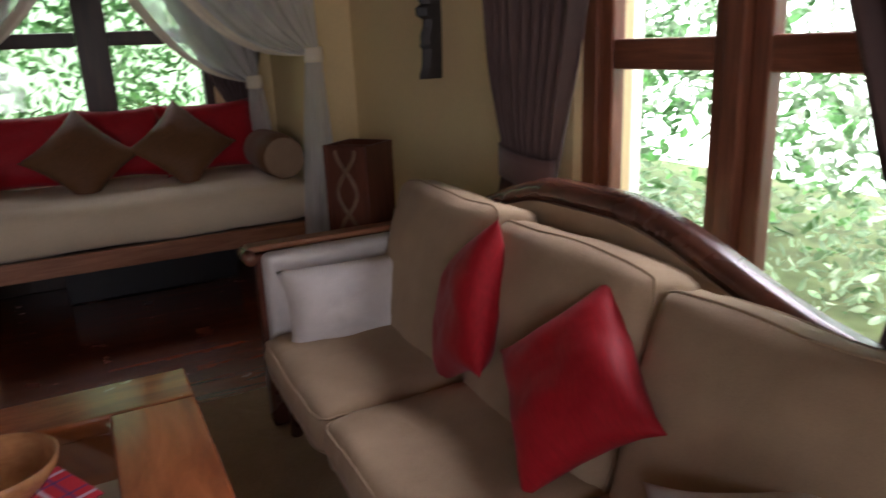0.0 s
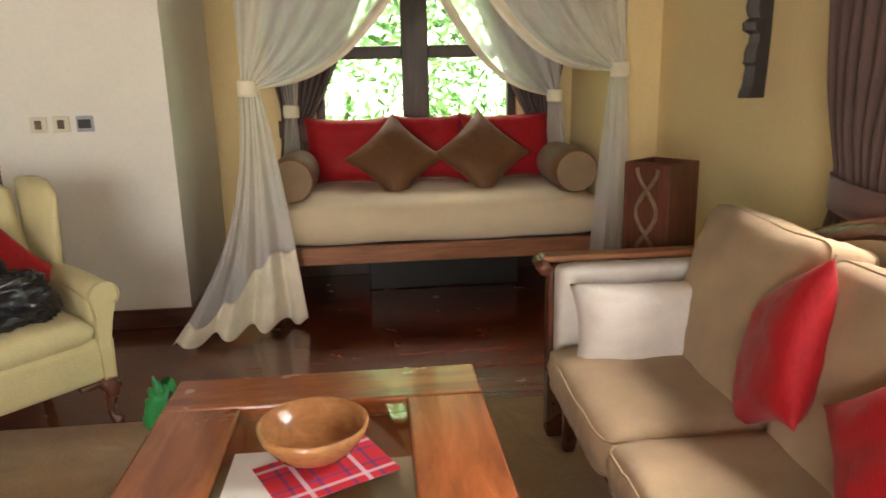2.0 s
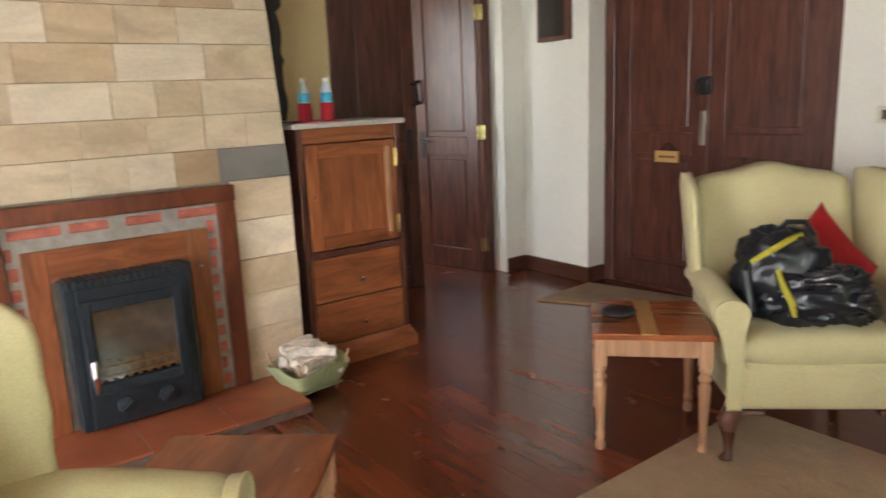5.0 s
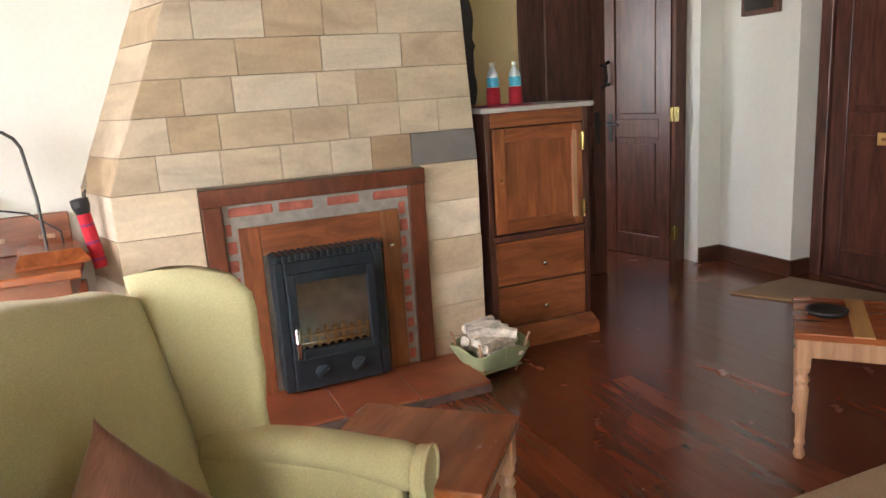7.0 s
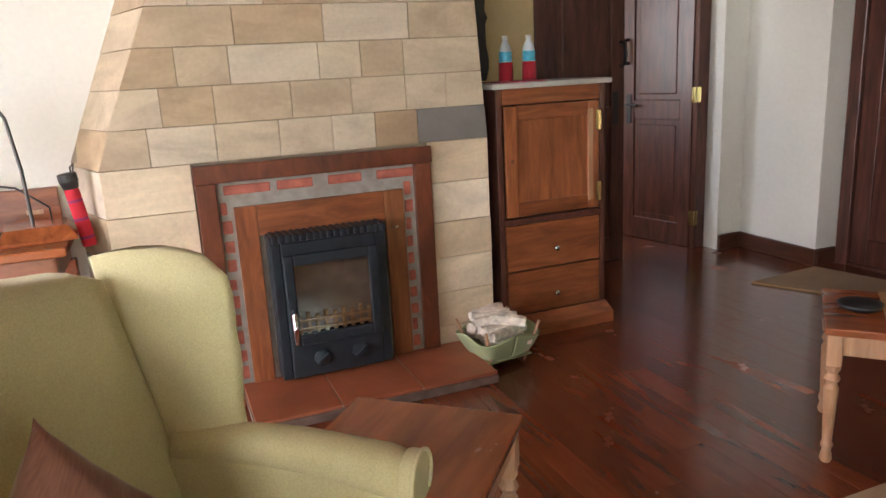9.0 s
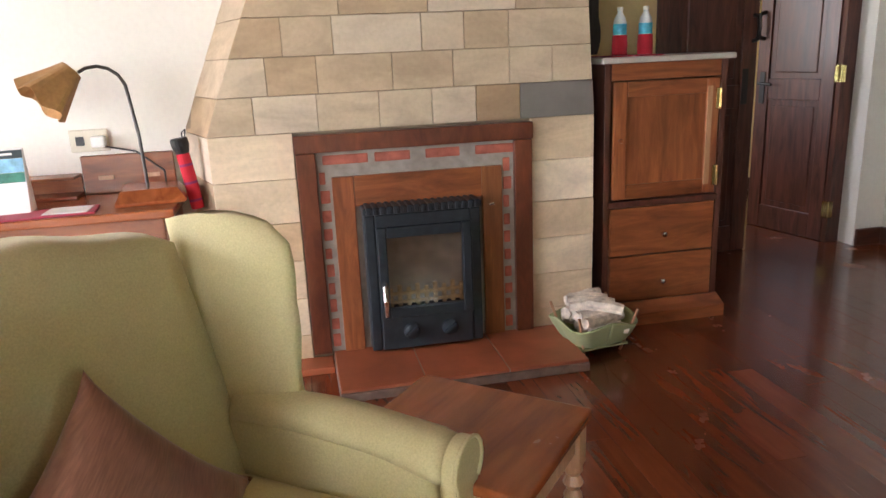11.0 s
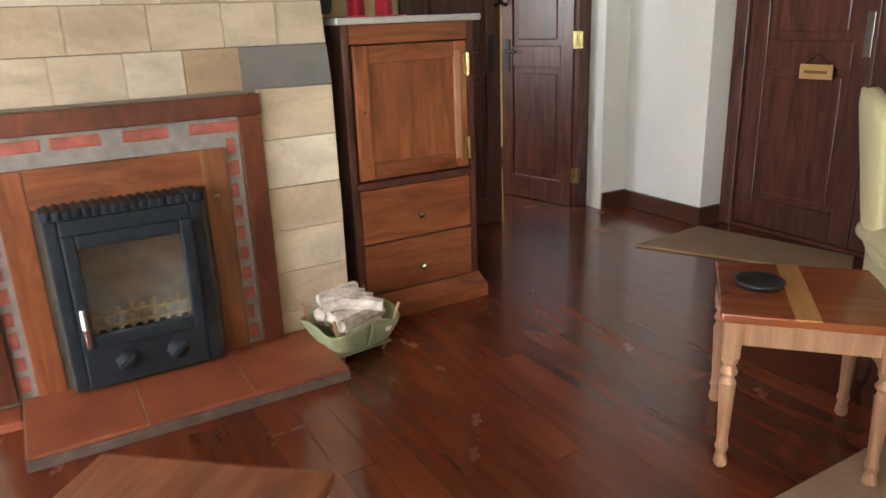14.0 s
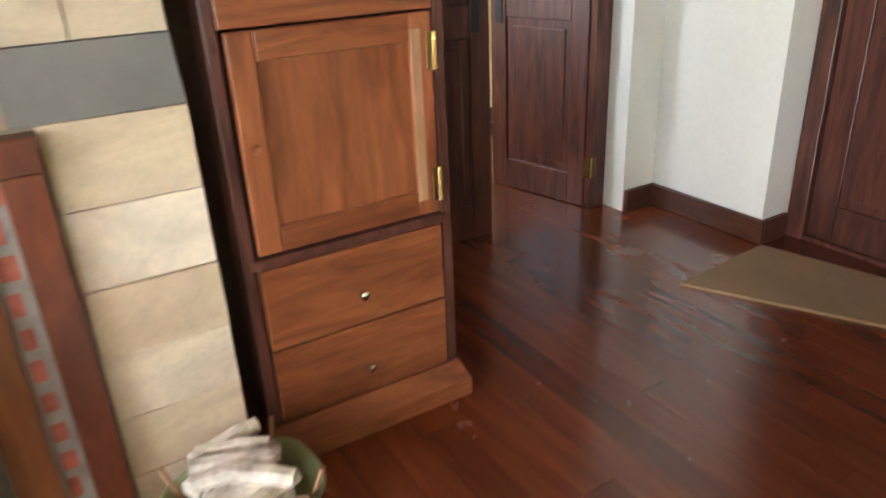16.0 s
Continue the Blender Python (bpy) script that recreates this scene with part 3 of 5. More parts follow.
# ---- doors ----


def door_leaf(parent, w, h, mat, name="leaf"):
    """A panelled leaf standing on z = 0 from x = 0 to w, its face towards -y."""
    leaf = new(name)
    leaf.parent = parent
    st = 0.095 if w < 0.65 else 0.11
    part("stile", block(0, st, 0, 0.042, 0.008, h, 0.004), mat, leaf)
    part("stile", block(w - st, w, 0, 0.042, 0.008, h, 0.004), mat, leaf)
    for a, b in ((0.008, 0.16), (0.86, 0.99), (h - 0.13, h)):
        part("rail", block(st + 0.0005, w - st - 0.0005, 0.002, 0.040, a, b, 0.004), mat, leaf)
    for a, b in ((0.161, 0.859), (0.991, h - 0.131)):
        bm = block(st, w - st, 0.014, 0.028, a, b, 0)
        block(st + 0.035, w - st - 0.035, 0.006, 0.034, a + 0.035, b - 0.035, 0.008, 2, bm)
        part("panel", bm, mat, leaf)
    return leaf


def lever(parent, m, mat):
    """A lever handle on its long plate, towards -y."""
    bm = block(-0.02, 0.02, -0.006, 0, -0.10, 0.10, 0.003)
    join(bm, tube([(0, -0.004, 0.03), (0, -0.045, 0.03), (0.02, -0.052, 0.03), (0.11, -0.05, 0.025)], [0.009, 0.009, 0.01, 0.008], 8))
    ob = part("handle", bm, mat, parent, "lever handle")
    ob.matrix_local = m
    return ob


entry = thing("door_1", pose(-4.414, 5.335, 0) @ Matrix.Diagonal((0.968, 1, 1, 1)), "closed dark-stained panelled double entrance door", "door", kind="structure")
for x0, x1, z0, z1 in ((0.002, 0.085, 0, 2.277), (1.475, 1.558, 0, 2.277)):
    part("door_frame", block(x0, x1, -0.012, 0.10, z0, z1, 0.006), M_DARKWOOD, entry)
part("door_frame", block(0.086, 1.474, -0.012, 0.10, 2.19, 2.277, 0.006), M_DARKWOOD, entry)
part("threshold", block(0.086, 1.474, 0.0, 0.10, 0, 0.02, 0.003), M_DARKWOOD, entry)
for x0, w in ((0.088, 0.688), (0.779, 0.694)):
    lf = door_leaf(entry, w, 2.165, M_DARKWOOD)
    lf.matrix_local = pose(x0, 0.012, 0.014)
    if x0 < 0.5:
        lever(lf, pose(w - 0.04, -0.002, 1.02, 0, 0, 180), M_STEEL)
        kn = block(-0.045, 0.045, -0.012, 0, -0.008, 0.10, 0.004)
        join(kn, tube([(-0.035, -0.01, 0.085), (-0.04, -0.045, 0.06), (-0.038, -0.05, 0.01), (0.038, -0.05, 0.01), (0.04, -0.045, 0.06), (0.035, -0.01, 0.085)], 0.007, 8))
        part("bolt_plate", kn, M_BLACK, lf).matrix_local = pose(w - 0.02, -0.002, 1.22)
# Unseen board added behind the leaves to block sky light at their gaps.
part("outer_boarding", block(0.0, 1.56, 0.24, 0.30, 0, 2.4, 0), M_DARKWOOD, entry)
sign = thing("door_sign", pose(-3.918, 5.322, 0.861), "small tan card sign hung on the entrance door", "sign", kind="")
part("card", block(-0.085, 0.085, -0.008, 0.004, -0.035, 0.035, 0.002), plain("tan_card", (0.48, 0.29, 0.10), 0.6), sign)
part("cord", tube([(-0.06, 0, 0.034), (0, 0.004, 0.085), (0.06, 0, 0.034)], 0.003, 6), M_BLACK, sign)
part("print_bar", block(-0.06, 0.06, -0.0095, -0.0082, -0.008, 0.006, 0), plain("print_brown", (0.2, 0.1, 0.03), 0.7), sign)

dd = thing("door_2", pose(-5.15, 3.70, 0, 0, 0, 0), "dark-stained panelled double door, one leaf swung open", "door", kind="structure")
for a, b in ((0.002, 0.07), (1.178, 1.268)):
    part("door_frame", block(-0.13, 0.014, a, b, 0, 2.277, 0.006), M_DARKWOOD, dd)
part("door_frame", block(-0.13, 0.014, 0.071, 1.177, 2.19, 2.277, 0.006), M_DARKWOOD, dd)
closed = door_leaf(dd, 0.565, 2.165, M_DARKWOOD)
closed.matrix_local = pose(-0.02, 0.073, -0.005, 0, 0, 90)
lever(closed, pose(0.50, -0.002, 0.98, 0, 0, 180), M_BLACK)
pull = tube([(0, 0, -0.07), (0, -0.04, -0.06), (0, -0.05, 0), (0, -0.04, 0.06), (0, 0, 0.07)], 0.012, 8)
part("pull", pull, M_BLACK, closed).matrix_local = pose(0.535, -0.002, 1.30)
swung = door_leaf(dd, 0.575, 2.165, M_DARKWOOD)
swung.matrix_local = pose(-0.025, 1.168, -0.005, 0, 0, 193) @ pose(0, -0.042, 0)
# the swung leaf shows its other face
for z in (0.21, 1.02, 1.83):
    hg = block(-0.03, 0.03, -0.004, 0.004, -0.05, 0.05, 0.001)
    for k in range(5):
        join(hg, lathe([(0.009, 0), (0.009, 0.018)], 10), pose(0, -0.006, -0.05 + k * 0.0205))
    part("hinge", hg, M_BRASS, dd, "brass butt hinge").matrix_local = pose(0.016, 1.166, z, 0, 0, 60)
lever(swung, pose(0.52, 0.044, 0.93, 0, 0, 180) @ pose(0, 0, 0, 0, 0, 0), M_BLACK)
sw_pull = tube([(0, 0, -0.08), (0, 0.045, -0.07), (0, 0.055, 0), (0, 0.045, 0.07), (0, 0, 0.08)], 0.014, 8)
part("pull", sw_pull, M_BLACK, swung).matrix_local = pose(0.535, 0.043, 1.32)

box_panel = thing("wall_box", pose(-4.693, 5.17, 1.607) @ Matrix.Diagonal((0.93, 0.93, 0.93, 1)), "dark wooden box hung on the white corner pier", "wall box")
part("body", block(-0.15, 0.15, -0.05, -0.001, 0, 0.42, 0.006), M_DARKWOOD, box_panel)
part("face", block(-0.12, 0.12, -0.056, -0.0505, 0.03, 0.39, 0.003), M_BLACKWOOD, box_panel)
for i, x in enumerate((-2.674, -2.563, -2.447)):
    sp = thing("wall_switch", pose(x, 5.249, 1.114) @ Matrix.Diagonal((0.93, 0.93, 0.93, 1)), ("ivory wall switch plate with a dark rocker", "ivory wall switch plate with a dark rocker", "black wall thermostat in a grey plate")[i], "switch", "switches by the entrance")
    part("plate", block(-0.045, 0.045, -0.012, 0, -0.043, 0.043, 0.004), M_IVORY if i < 2 else plain("grey_plate", (0.33, 0.35, 0.40), 0.4), sp)
    part("rocker", block(-0.018 if i < 2 else -0.034, 0.018 if i < 2 else 0.034, -0.018, -0.0125, -0.024, 0.024, 0.003), plain("rocker_brown", (0.10, 0.07, 0.04), 0.4) if i < 2 else M_BLACK, sp)

# ---- chimney breast ----
FX = -4.245


def left_y(z):
    return 1.40 if z < 0.98 else 1.40 + 0.42 * (z - 0.98)


def right_y(z):
    return 2.955 if z < 0.95 else 2.955 - 0.062 * (z - 0.95)


chim = thing("chimney", label="sandstone block chimney breast tapering upwards", category="fireplace", kind="structure")
core = bmesh.new()
rings = []
for z in (0.0, 0.98, 2.2, TOP - 0.003):
    l, r = left_y(z) + 0.012, right_y(z) - 0.012
    rings.append([(FX - 0.016, l, z), (FX - 0.016, r, z), (-4.845, r, z), (-4.845, l - 0.16, z), (-4.598, l - 0.13, z)])
holed = loft(rings)
part("core", holed, M_MORTAR, chim)
rnd = random.Random(4)


def stone_block(y0, y1, z0, z1, l0, l1, r0, r1, proud, mat):
    """One facing block; its ends follow the taper where it reaches an edge."""
    bm = bmesh.new()
    g = 0.0011
    a0, a1 = (l0, l1) if l0 is not None else (y0 + g, y0 + g)
    b0, b1 = (r0, r1) if r0 is not None else (y1 - g, y1 - g)
    pts = [(a0, z0 + g), (b0, z0 + g), (b1, z1 - g), (a1, z1 - g)]
    fr = [bm.verts.new((FX + proud, y, z)) for y, z in pts]
    bk = [bm.verts.new((FX - 0.02, y, z)) for y, z in pts]
    bm.faces.new(fr)
    bm.faces.new(bk[::-1])
    for i in range(4):
        bm.faces.new((fr[i], bk[i], bk[(i + 1) % 4], fr[(i + 1) % 4]))
    bevelled(bm, 0.0016, 1)
    return part("stone", bm, mat, chim)


FP = (1.72, 2.672, 0.05, 0.948)
low_rows = [0.02, 0.13, 0.29, 0.45, 0.61, 0.785, 0.962]
for z0, z1 in zip(low_rows, low_rows[1:]):
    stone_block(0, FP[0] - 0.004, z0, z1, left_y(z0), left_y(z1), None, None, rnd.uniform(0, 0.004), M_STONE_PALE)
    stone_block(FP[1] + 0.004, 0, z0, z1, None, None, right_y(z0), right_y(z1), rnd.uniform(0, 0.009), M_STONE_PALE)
JOINTS = ((1.58, 1.82, 2.06, 2.27, 2.45, 2.634), (1.64, 1.83, 2.12, 2.36, 2.59, 2.77), (1.71, 1.90, 2.24, 2.41, 2.59), (1.93, 2.27, 2.62), (1.78, 2.05, 2.29, 2.52))
z = 0.962
row = 0
while z < TOP - 0.02:
    z1 = min(z + 0.142, TOP - 0.004)
    if row < len(JOINTS):
        marks = JOINTS[row]
    else:
        marks, y = [], left_y(z) + rnd.uniform(0.12, 0.3)
        while y < right_y(z) - 0.12:
            marks.append(y)
            y += rnd.choice((0.17, 0.2, 0.24, 0.3, 0.34))
    ends = [None, *marks, None]
    for i in range(len(ends) - 1):
        a, b = ends[i], ends[i + 1]
        slate = row == 0 and b is None
        stone_block(a or 0, b or 0, z, z1, left_y(z) if a is None else None, left_y(z1), right_y(z) if b is None else None, right_y(z1), rnd.uniform(0, 0.006), M_SLATE if slate else M_STONE)
    # the splayed side towards the desk
    bm = bmesh.new()
    pts = [(FX - 0.004, left_y(z)), (-4.598, left_y(z) - 0.12)], [(FX - 0.004, left_y(z1)), (-4.598, left_y(z1) - 0.12)]
    lo = [bm.verts.new((x, yy - 0.001, z + 0.002)) for x, yy in pts[0]] + [bm.verts.new((x, yy + 0.05, z + 0.002)) for x, yy in pts[0][::-1]]
    hi = [bm.verts.new((x, yy - 0.001, z1 - 0.002)) for x, yy in pts[1]] + [bm.verts.new((x, yy + 0.05, z1 - 0.002)) for x, yy in pts[1][::-1]]
    bm.faces.new(lo[::-1])
    bm.faces.new(hi)
    for i in range(4):
        bm.faces.new((lo[i], lo[(i + 1) % 4], hi[(i + 1) % 4], hi[i]))
    part("stone", bm, M_STONE, chim)
    z, row = z1, row + 1
for z0, z1 in zip(low_rows, low_rows[1:]):
    bm = prism([(FX - 0.004, left_y(z0) - 0.001), (-4.598, left_y(z0) - 0.121), (-4.598, left_y(z0) - 0.07), (FX - 0.004, left_y(z0) + 0.05)], z0 + 0.002, z1 - 0.002)
    part("stone", bm, M_STONE, chim)

surround = thing("fire_surround", label="red-brown timber surround with a brick border and panel", category="fire surround", kind="structure")
y0, y1, z0, z1 = FP
fx = FX + 0.004
part("side_board", block(fx - 0.02, fx + 0.032, y0, y0 + 0.075, z0, z1 - 0.066, 0.004), M_SURROUND, surround)
part("side_board", block(fx - 0.02, fx + 0.032, y1 - 0.075, y1, z0, z1 - 0.066, 0.004), M_SURROUND, surround)
part("head_board", block(fx - 0.02, fx + 0.036, y0 - 0.004, y1 + 0.004, z1 - 0.065, z1 + 0.004, 0.004), M_SURROUND, surround)
part("mortar", block(fx - 0.02, fx + 0.010, y0 + 0.076, y1 - 0.076, z0, z1 - 0.066, 0), M_CEMENT, surround)
for k in range(4):
    a = y0 + 0.10 + k * 0.205
    part("brick", block(fx, fx + 0.0125, a, a + rnd.uniform(0.14, 0.185), z1 - 0.118, z1 - 0.078, 0.006), M_BRICK, surround)
for k in range(10):
    a = z0 + 0.02 + k * 0.076
    for yy in (y0 + 0.082, y1 - 0.122):
        part("brick", block(fx, fx + 0.0125, yy, yy + rnd.uniform(0.025, 0.04), a, a + rnd.uniform(0.045, 0.058), 0.005), M_BRICK, surround)
part("panel_board", block(fx - 0.02, fx + 0.028, y0 + 0.13, y0 + 0.215, z0, z1 - 0.165, 0.003), M_CABINET, surround)
part("panel_board", block(fx - 0.02, fx + 0.028, y1 - 0.215, y1 - 0.13, z0, z1 - 0.165, 0.003), wood("bright_board", (0.20, 0.07, 0.025), (0.40, 0.16, 0.06), (10, 10, 1), 0.34, 0.2), surround)
part("panel_board", block(fx - 0.02, fx + 0.026, y0 + 0.2155, y1 - 0.2155, 0.66, z1 - 0.165, 0.003), M_CABINET_H, surround)
part("hook", tube([(fx + 0.02, y1 - 0.19, 0.63), (fx + 0.06, y1 - 0.19, 0.63), (fx + 0.065, y1 - 0.175, 0.635)], 0.006, 8), M_CHROME, surround)

# the stove set in the panel
stove = thing("stove", pose(-4.24, 2.192, 0.065), "blue-black cast iron inset stove with glass door", "stove")
SW = 0.234
part("side_plate", block(-0.02, 0.10, -SW, -0.192, 0, 0.57, 0.006), M_IRON, stove)
part("side_plate", block(-0.02, 0.10, 0.192, SW, 0, 0.57, 0.006), M_IRON, stove)
part("front_plate", block(-0.02, 0.104, -0.1915, 0.1915, 0, 0.16, 0.006), M_IRON, stove)
part("head_plate", block(-0.02, 0.104, -0.1915, 0.1915, 0.50, 0.57, 0.006), M_IRON, stove)
hood = part("hood", block(-0.02, 0.118, -SW - 0.004, SW + 0.004, 0.571, 0.60, 0.006), M_IRON, stove)
for k in range(17):
    part("rib", block(0.0, 0.128, -0.217 + k * 0.0271 - 0.009, -0.217 + k * 0.0271 + 0.009, 0.574, 0.606, 0.004), M_IRON, hood)
door = new("door")
door.parent = stove
for a, b in ((-0.192, -0.152), (0.152, 0.192)):
    part("stile", block(0.10, 0.124, a, b, 0.14, 0.52, 0.006), M_IRON, door)
for a, b in ((0.14, 0.185), (0.475, 0.52)):
    part("rail", block(0.10, 0.123, -0.1515, 0.1515, a, b, 0.006), M_IRON, door)
part("glass", block(0.108, 0.112, -0.153, 0.153, 0.183, 0.477, 0), M_STOVEGLASS, door, "smoky glass")
part("handle", tube([(0.125, -0.172, 0.30), (0.15, -0.172, 0.29), (0.152, -0.172, 0.23), (0.14, -0.172, 0.16)], [0.008, 0.012, 0.012, 0.008], 10), M_CHROME, door, "chrome handle")
fb = bmesh.new()
block(-0.30, -0.285, -0.19, 0.19, 0.02, 0.50, 0, 1, fb)
block(-0.285, 0.09, -0.191, -0.18, 0.02, 0.50, 0, 1, fb)
block(-0.285, 0.09, 0.18, 0.191, 0.02, 0.50, 0, 1, fb)
block(-0.285, 0.09, -0.18, 0.18, 0.15, 0.17, 0, 1, fb)
part("firebox", fb, M_SOOT, stove)
for yy in (-0.07, 0.09):
    kb = lathe([(0.034, 0), (0.034, 0.012), (0.026, 0.016), (0.012, 0.02)], 20)
    join(kb, block(-0.008, 0.008, -0.03, 0.03, 0.012, 0.03, 0.003))
    part("air_knob", kb, M_IRON, stove).matrix_local = pose(0.103, yy, 0.075, 0, 90, 0) @ pose(0, 0, 0, 0, 0, 35)
grate = bmesh.new()
for k in range(9):
    block(0.055, 0.067, -0.15 + k * 0.037, -0.133 + k * 0.037, 0.171, 0.25 + 0.012 * (k % 2), 0.003, 1, grate)
for zz in (0.185, 0.222):
    block(0.068, 0.076, -0.155, 0.155, zz, zz + 0.014, 0.002, 1, grate)
part("grate", grate, plain("rust_grate", (0.42, 0.29, 0.16), 0.85, 0, 0.3, 40), stove)

hearth = thing("hearth", label="low hearth of terracotta tiles edged in concrete", category="hearth", kind="structure")
part("slab", block(-4.242, -3.84, 1.80, 2.78, 0.0, 0.036, 0.006), plain("hearth_edge", (0.15, 0.095, 0.07), 0.8, 0, 0.3, 20), hearth)
part("strip", block(-4.242, -4.12, 1.40, 1.797, 0.0, 0.03, 0.006), M_TILE, hearth)
part("joint", block(-4.236, -3.850, 1.806, 2.776, 0.0362, 0.0475, 0), M_CEMENT, hearth, "pale cement joints")
for k in range(3):
    a = 1.804 + k * 0.3255
    part("tile", block(-4.238, -3.846, a, a + 0.3215, 0.0365, 0.05, 0.003), M_TILE, hearth)

# ---- the cabinet corner ----
cab = thing("cabinet", pose(-4.275, 3.30, 0), "red-brown wooden cabinet with panelled door and two drawers", "cabinet")
CW = 0.285
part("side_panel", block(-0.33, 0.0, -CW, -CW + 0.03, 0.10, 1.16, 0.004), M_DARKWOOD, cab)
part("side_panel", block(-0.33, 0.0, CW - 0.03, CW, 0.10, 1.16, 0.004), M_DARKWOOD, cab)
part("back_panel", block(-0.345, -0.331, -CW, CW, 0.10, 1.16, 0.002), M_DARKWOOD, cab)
part("frame_rail", block(-0.02, -0.001, -CW + 0.031, CW - 0.031, 1.09, 1.16, 0.003), M_CABINET_H, cab)
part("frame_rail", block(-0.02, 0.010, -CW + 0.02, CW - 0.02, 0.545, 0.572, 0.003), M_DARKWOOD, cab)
cd = part("door", block(-0.012, 0.001, -0.186, 0.186, 0.644, 1.021, 0.002), M_CABINET, cab)
for a, b in ((-0.245, -0.185), (0.185, 0.245)):
    part("stile", block(-0.012, 0.010, a, b, 0.58, 1.085, 0.004), M_CABINET, cd)
for a, b in ((0.58, 0.645), (1.02, 1.085)):
    part("rail", block(-0.011, 0.009, -0.1845, 0.1845, a, b, 0.004), M_CABINET_H, cd)
part("edge_strip", block(0.0085, 0.0125, 0.185, 0.212, 0.62, 1.05, 0.002), M_PALELEG, cd, "paler worn stile")
part("knob", lathe([(0.006, 0), (0.005, 0.012), (0.011, 0.02), (0.007, 0.028)], 12), M_CABINET, cd).matrix_local = pose(0.010, -0.22, 0.84, 0, 90, 0)
for z in (0.66, 0.995):
    hg = block(-0.002, 0.006, -0.022, 0.004, -0.045, 0.045, 0.001)
    for k in range(4):
        join(hg, lathe([(0.006, 0), (0.006, 0.021)], 8), pose(0.006, 0, -0.045 + k * 0.0225))
    part("hinge", hg, M_BRASS, cd, "brass butt hinge").matrix_local = pose(0.011, 0.247, z)
for a, b in ((0.105, 0.315), (0.322, 0.54)):
    d = part("drawer", block(-0.02, 0.006, -0.25, 0.25, a, b, 0.004), M_CABINET_H, cab)
    part("knob", lathe([(0.007, 0), (0.006, 0.012), (0.013, 0.019), (0.012, 0.027), (0.005, 0.03)], 14), M_CHROME, d, "small chrome knob").matrix_local = pose(0.006, 0, (a + b) / 2 - 0.02, 0, 90, 0)
part("plinth", loft([[(-0.34, -CW, z), (o, -CW - p, z), (o, CW + p, z), (-0.34, CW + p, z)] for z, o, p in ((0, 0.05, 0.018), (0.055, 0.05, 0.018), (0.075, 0.026, 0.012), (0.10, 0.006, 0.002))]), M_CABINET_H, cab)
part("top", block(-0.36, 0.03, -CW - 0.025, CW + 0.02, 1.161, 1.186, 0.006), M_MARBLE, cab, "grey polished top")
tray = solid("cloth_mat", block(-4.56, -4.30, 3.05, 3.30, 1.1865, 1.191, 0.001), M_TARTAN, "red tartan cloth mat on the cabinet", "mat")
for yy, xx in ((3.15, -4.43), (3.255, -4.40)):
    b = thing("water_bottle", pose(xx, yy, 1.1915) @ Matrix.Diagonal((0.9, 0.9, 0.82, 1)), "clear water bottle with blue label in a tartan sleeve", "bottle", "bottles on the cabinet")
    part("body", lathe([(0.030, 0.0), (0.032, 0.006), (0.032, 0.165), (0.026, 0.19), (0.013, 0.215), (0.012, 0.225)], 20), M_BOTTLE, b, smooth=True)
    part("cap", lathe([(0.014, 0.2255), (0.014, 0.243), (0.012, 0.245)], 16), M_PAPER, b, "white screw cap")
    part("label", lathe([(0.0328, 0.105), (0.0328, 0.16)], 20), M_BLUE, b)
    part("sleeve", lathe([(0.037, 0.001), (0.038, 0.05), (0.036, 0.10), (0.0335, 0.103)], 20), M_SLEEVE, b, "red tartan cloth sleeve")


def carving(name, m, length, label, seed, flip=1.0):
    """A long carved mask seen in profile: brow, nose, lips and beard along its front."""
    rows = []
    n = 40
    for i in range(n + 1):
        t = i / n
        f = 0.080 + 0.008 * math.sin(t * 9 + seed) + 0.014 * max(0, math.sin(t * 23 + seed)) + (0.030 if 0.40 < t < 0.48 else 0) + (0.012 if 0.2 < t < 0.24 else 0)
        w = 0.030 * (0.35 + 0.65 * math.sin(math.pi * min(1, max(0.06, t * 0.9 + 0.06))))
        zz = t * length
        rows.append([(-0.0, -w, zz), (f * 0.6, -w * 0.8, zz), (f, -w * 0.25, zz), (f, w * 0.25, zz), (f * 0.6, w * 0.8, zz), (0.0, w, zz)])
    ob = solid(name, loft(rows), M_BLACKWOOD, label, "wall carving")
    ob.matrix_world = m
    return ob


carving("carved_mask", pose(0.598, 4.22, 1.205, 0, 0, 180), 0.62, "long black carved wooden mask hung on the cream wall", 1.3)
carving("carved_mask", pose(-4.36, 2.93, 1.20, 0, 0, 90), 1.2, "dark twisted carved wood hung beside the chimney", 0.2)

# log basket
lb = thing("log_basket", pose(-4.065, 2.885, 0, 0, 0, 8), "pale green canvas log basket with split logs", "log basket")


def basket_wall(u, v):
    a = u * math.tau
    k = max(abs(math.cos(a)), abs(math.sin(a)))
    r = 1 / (abs(math.cos(a)) ** 4 + abs(math.sin(a)) ** 4) ** 0.25
    drop = 0.012 * math.cos(4 * a)
    s = lerp(0.62, 1.0, v ** 0.7) + 0.012 * math.sin(9 * a + 3 * v)
    return (0.145 * r * s * math.cos(a), 0.165 * r * s * math.sin(a), 0.035 + v * (0.105 + drop))


part("canvas", sheet(basket_wall, 60, 8, 0.005), M_BASKET, lb, smooth=True)
part("bottom", block(-0.10, 0.10, -0.11, 0.11, 0.030, 0.038, 0.003), M_BASKET, lb)
for sx in (-1, 1):
    for sy in (-1, 1):
        part("leg", tube([(sx * 0.075, sy * 0.085, 0), (sx * 0.122, sy * 0.137, 0.187)], 0.006, 8), M_PALELEG, lb)
lr = random.Random(8)
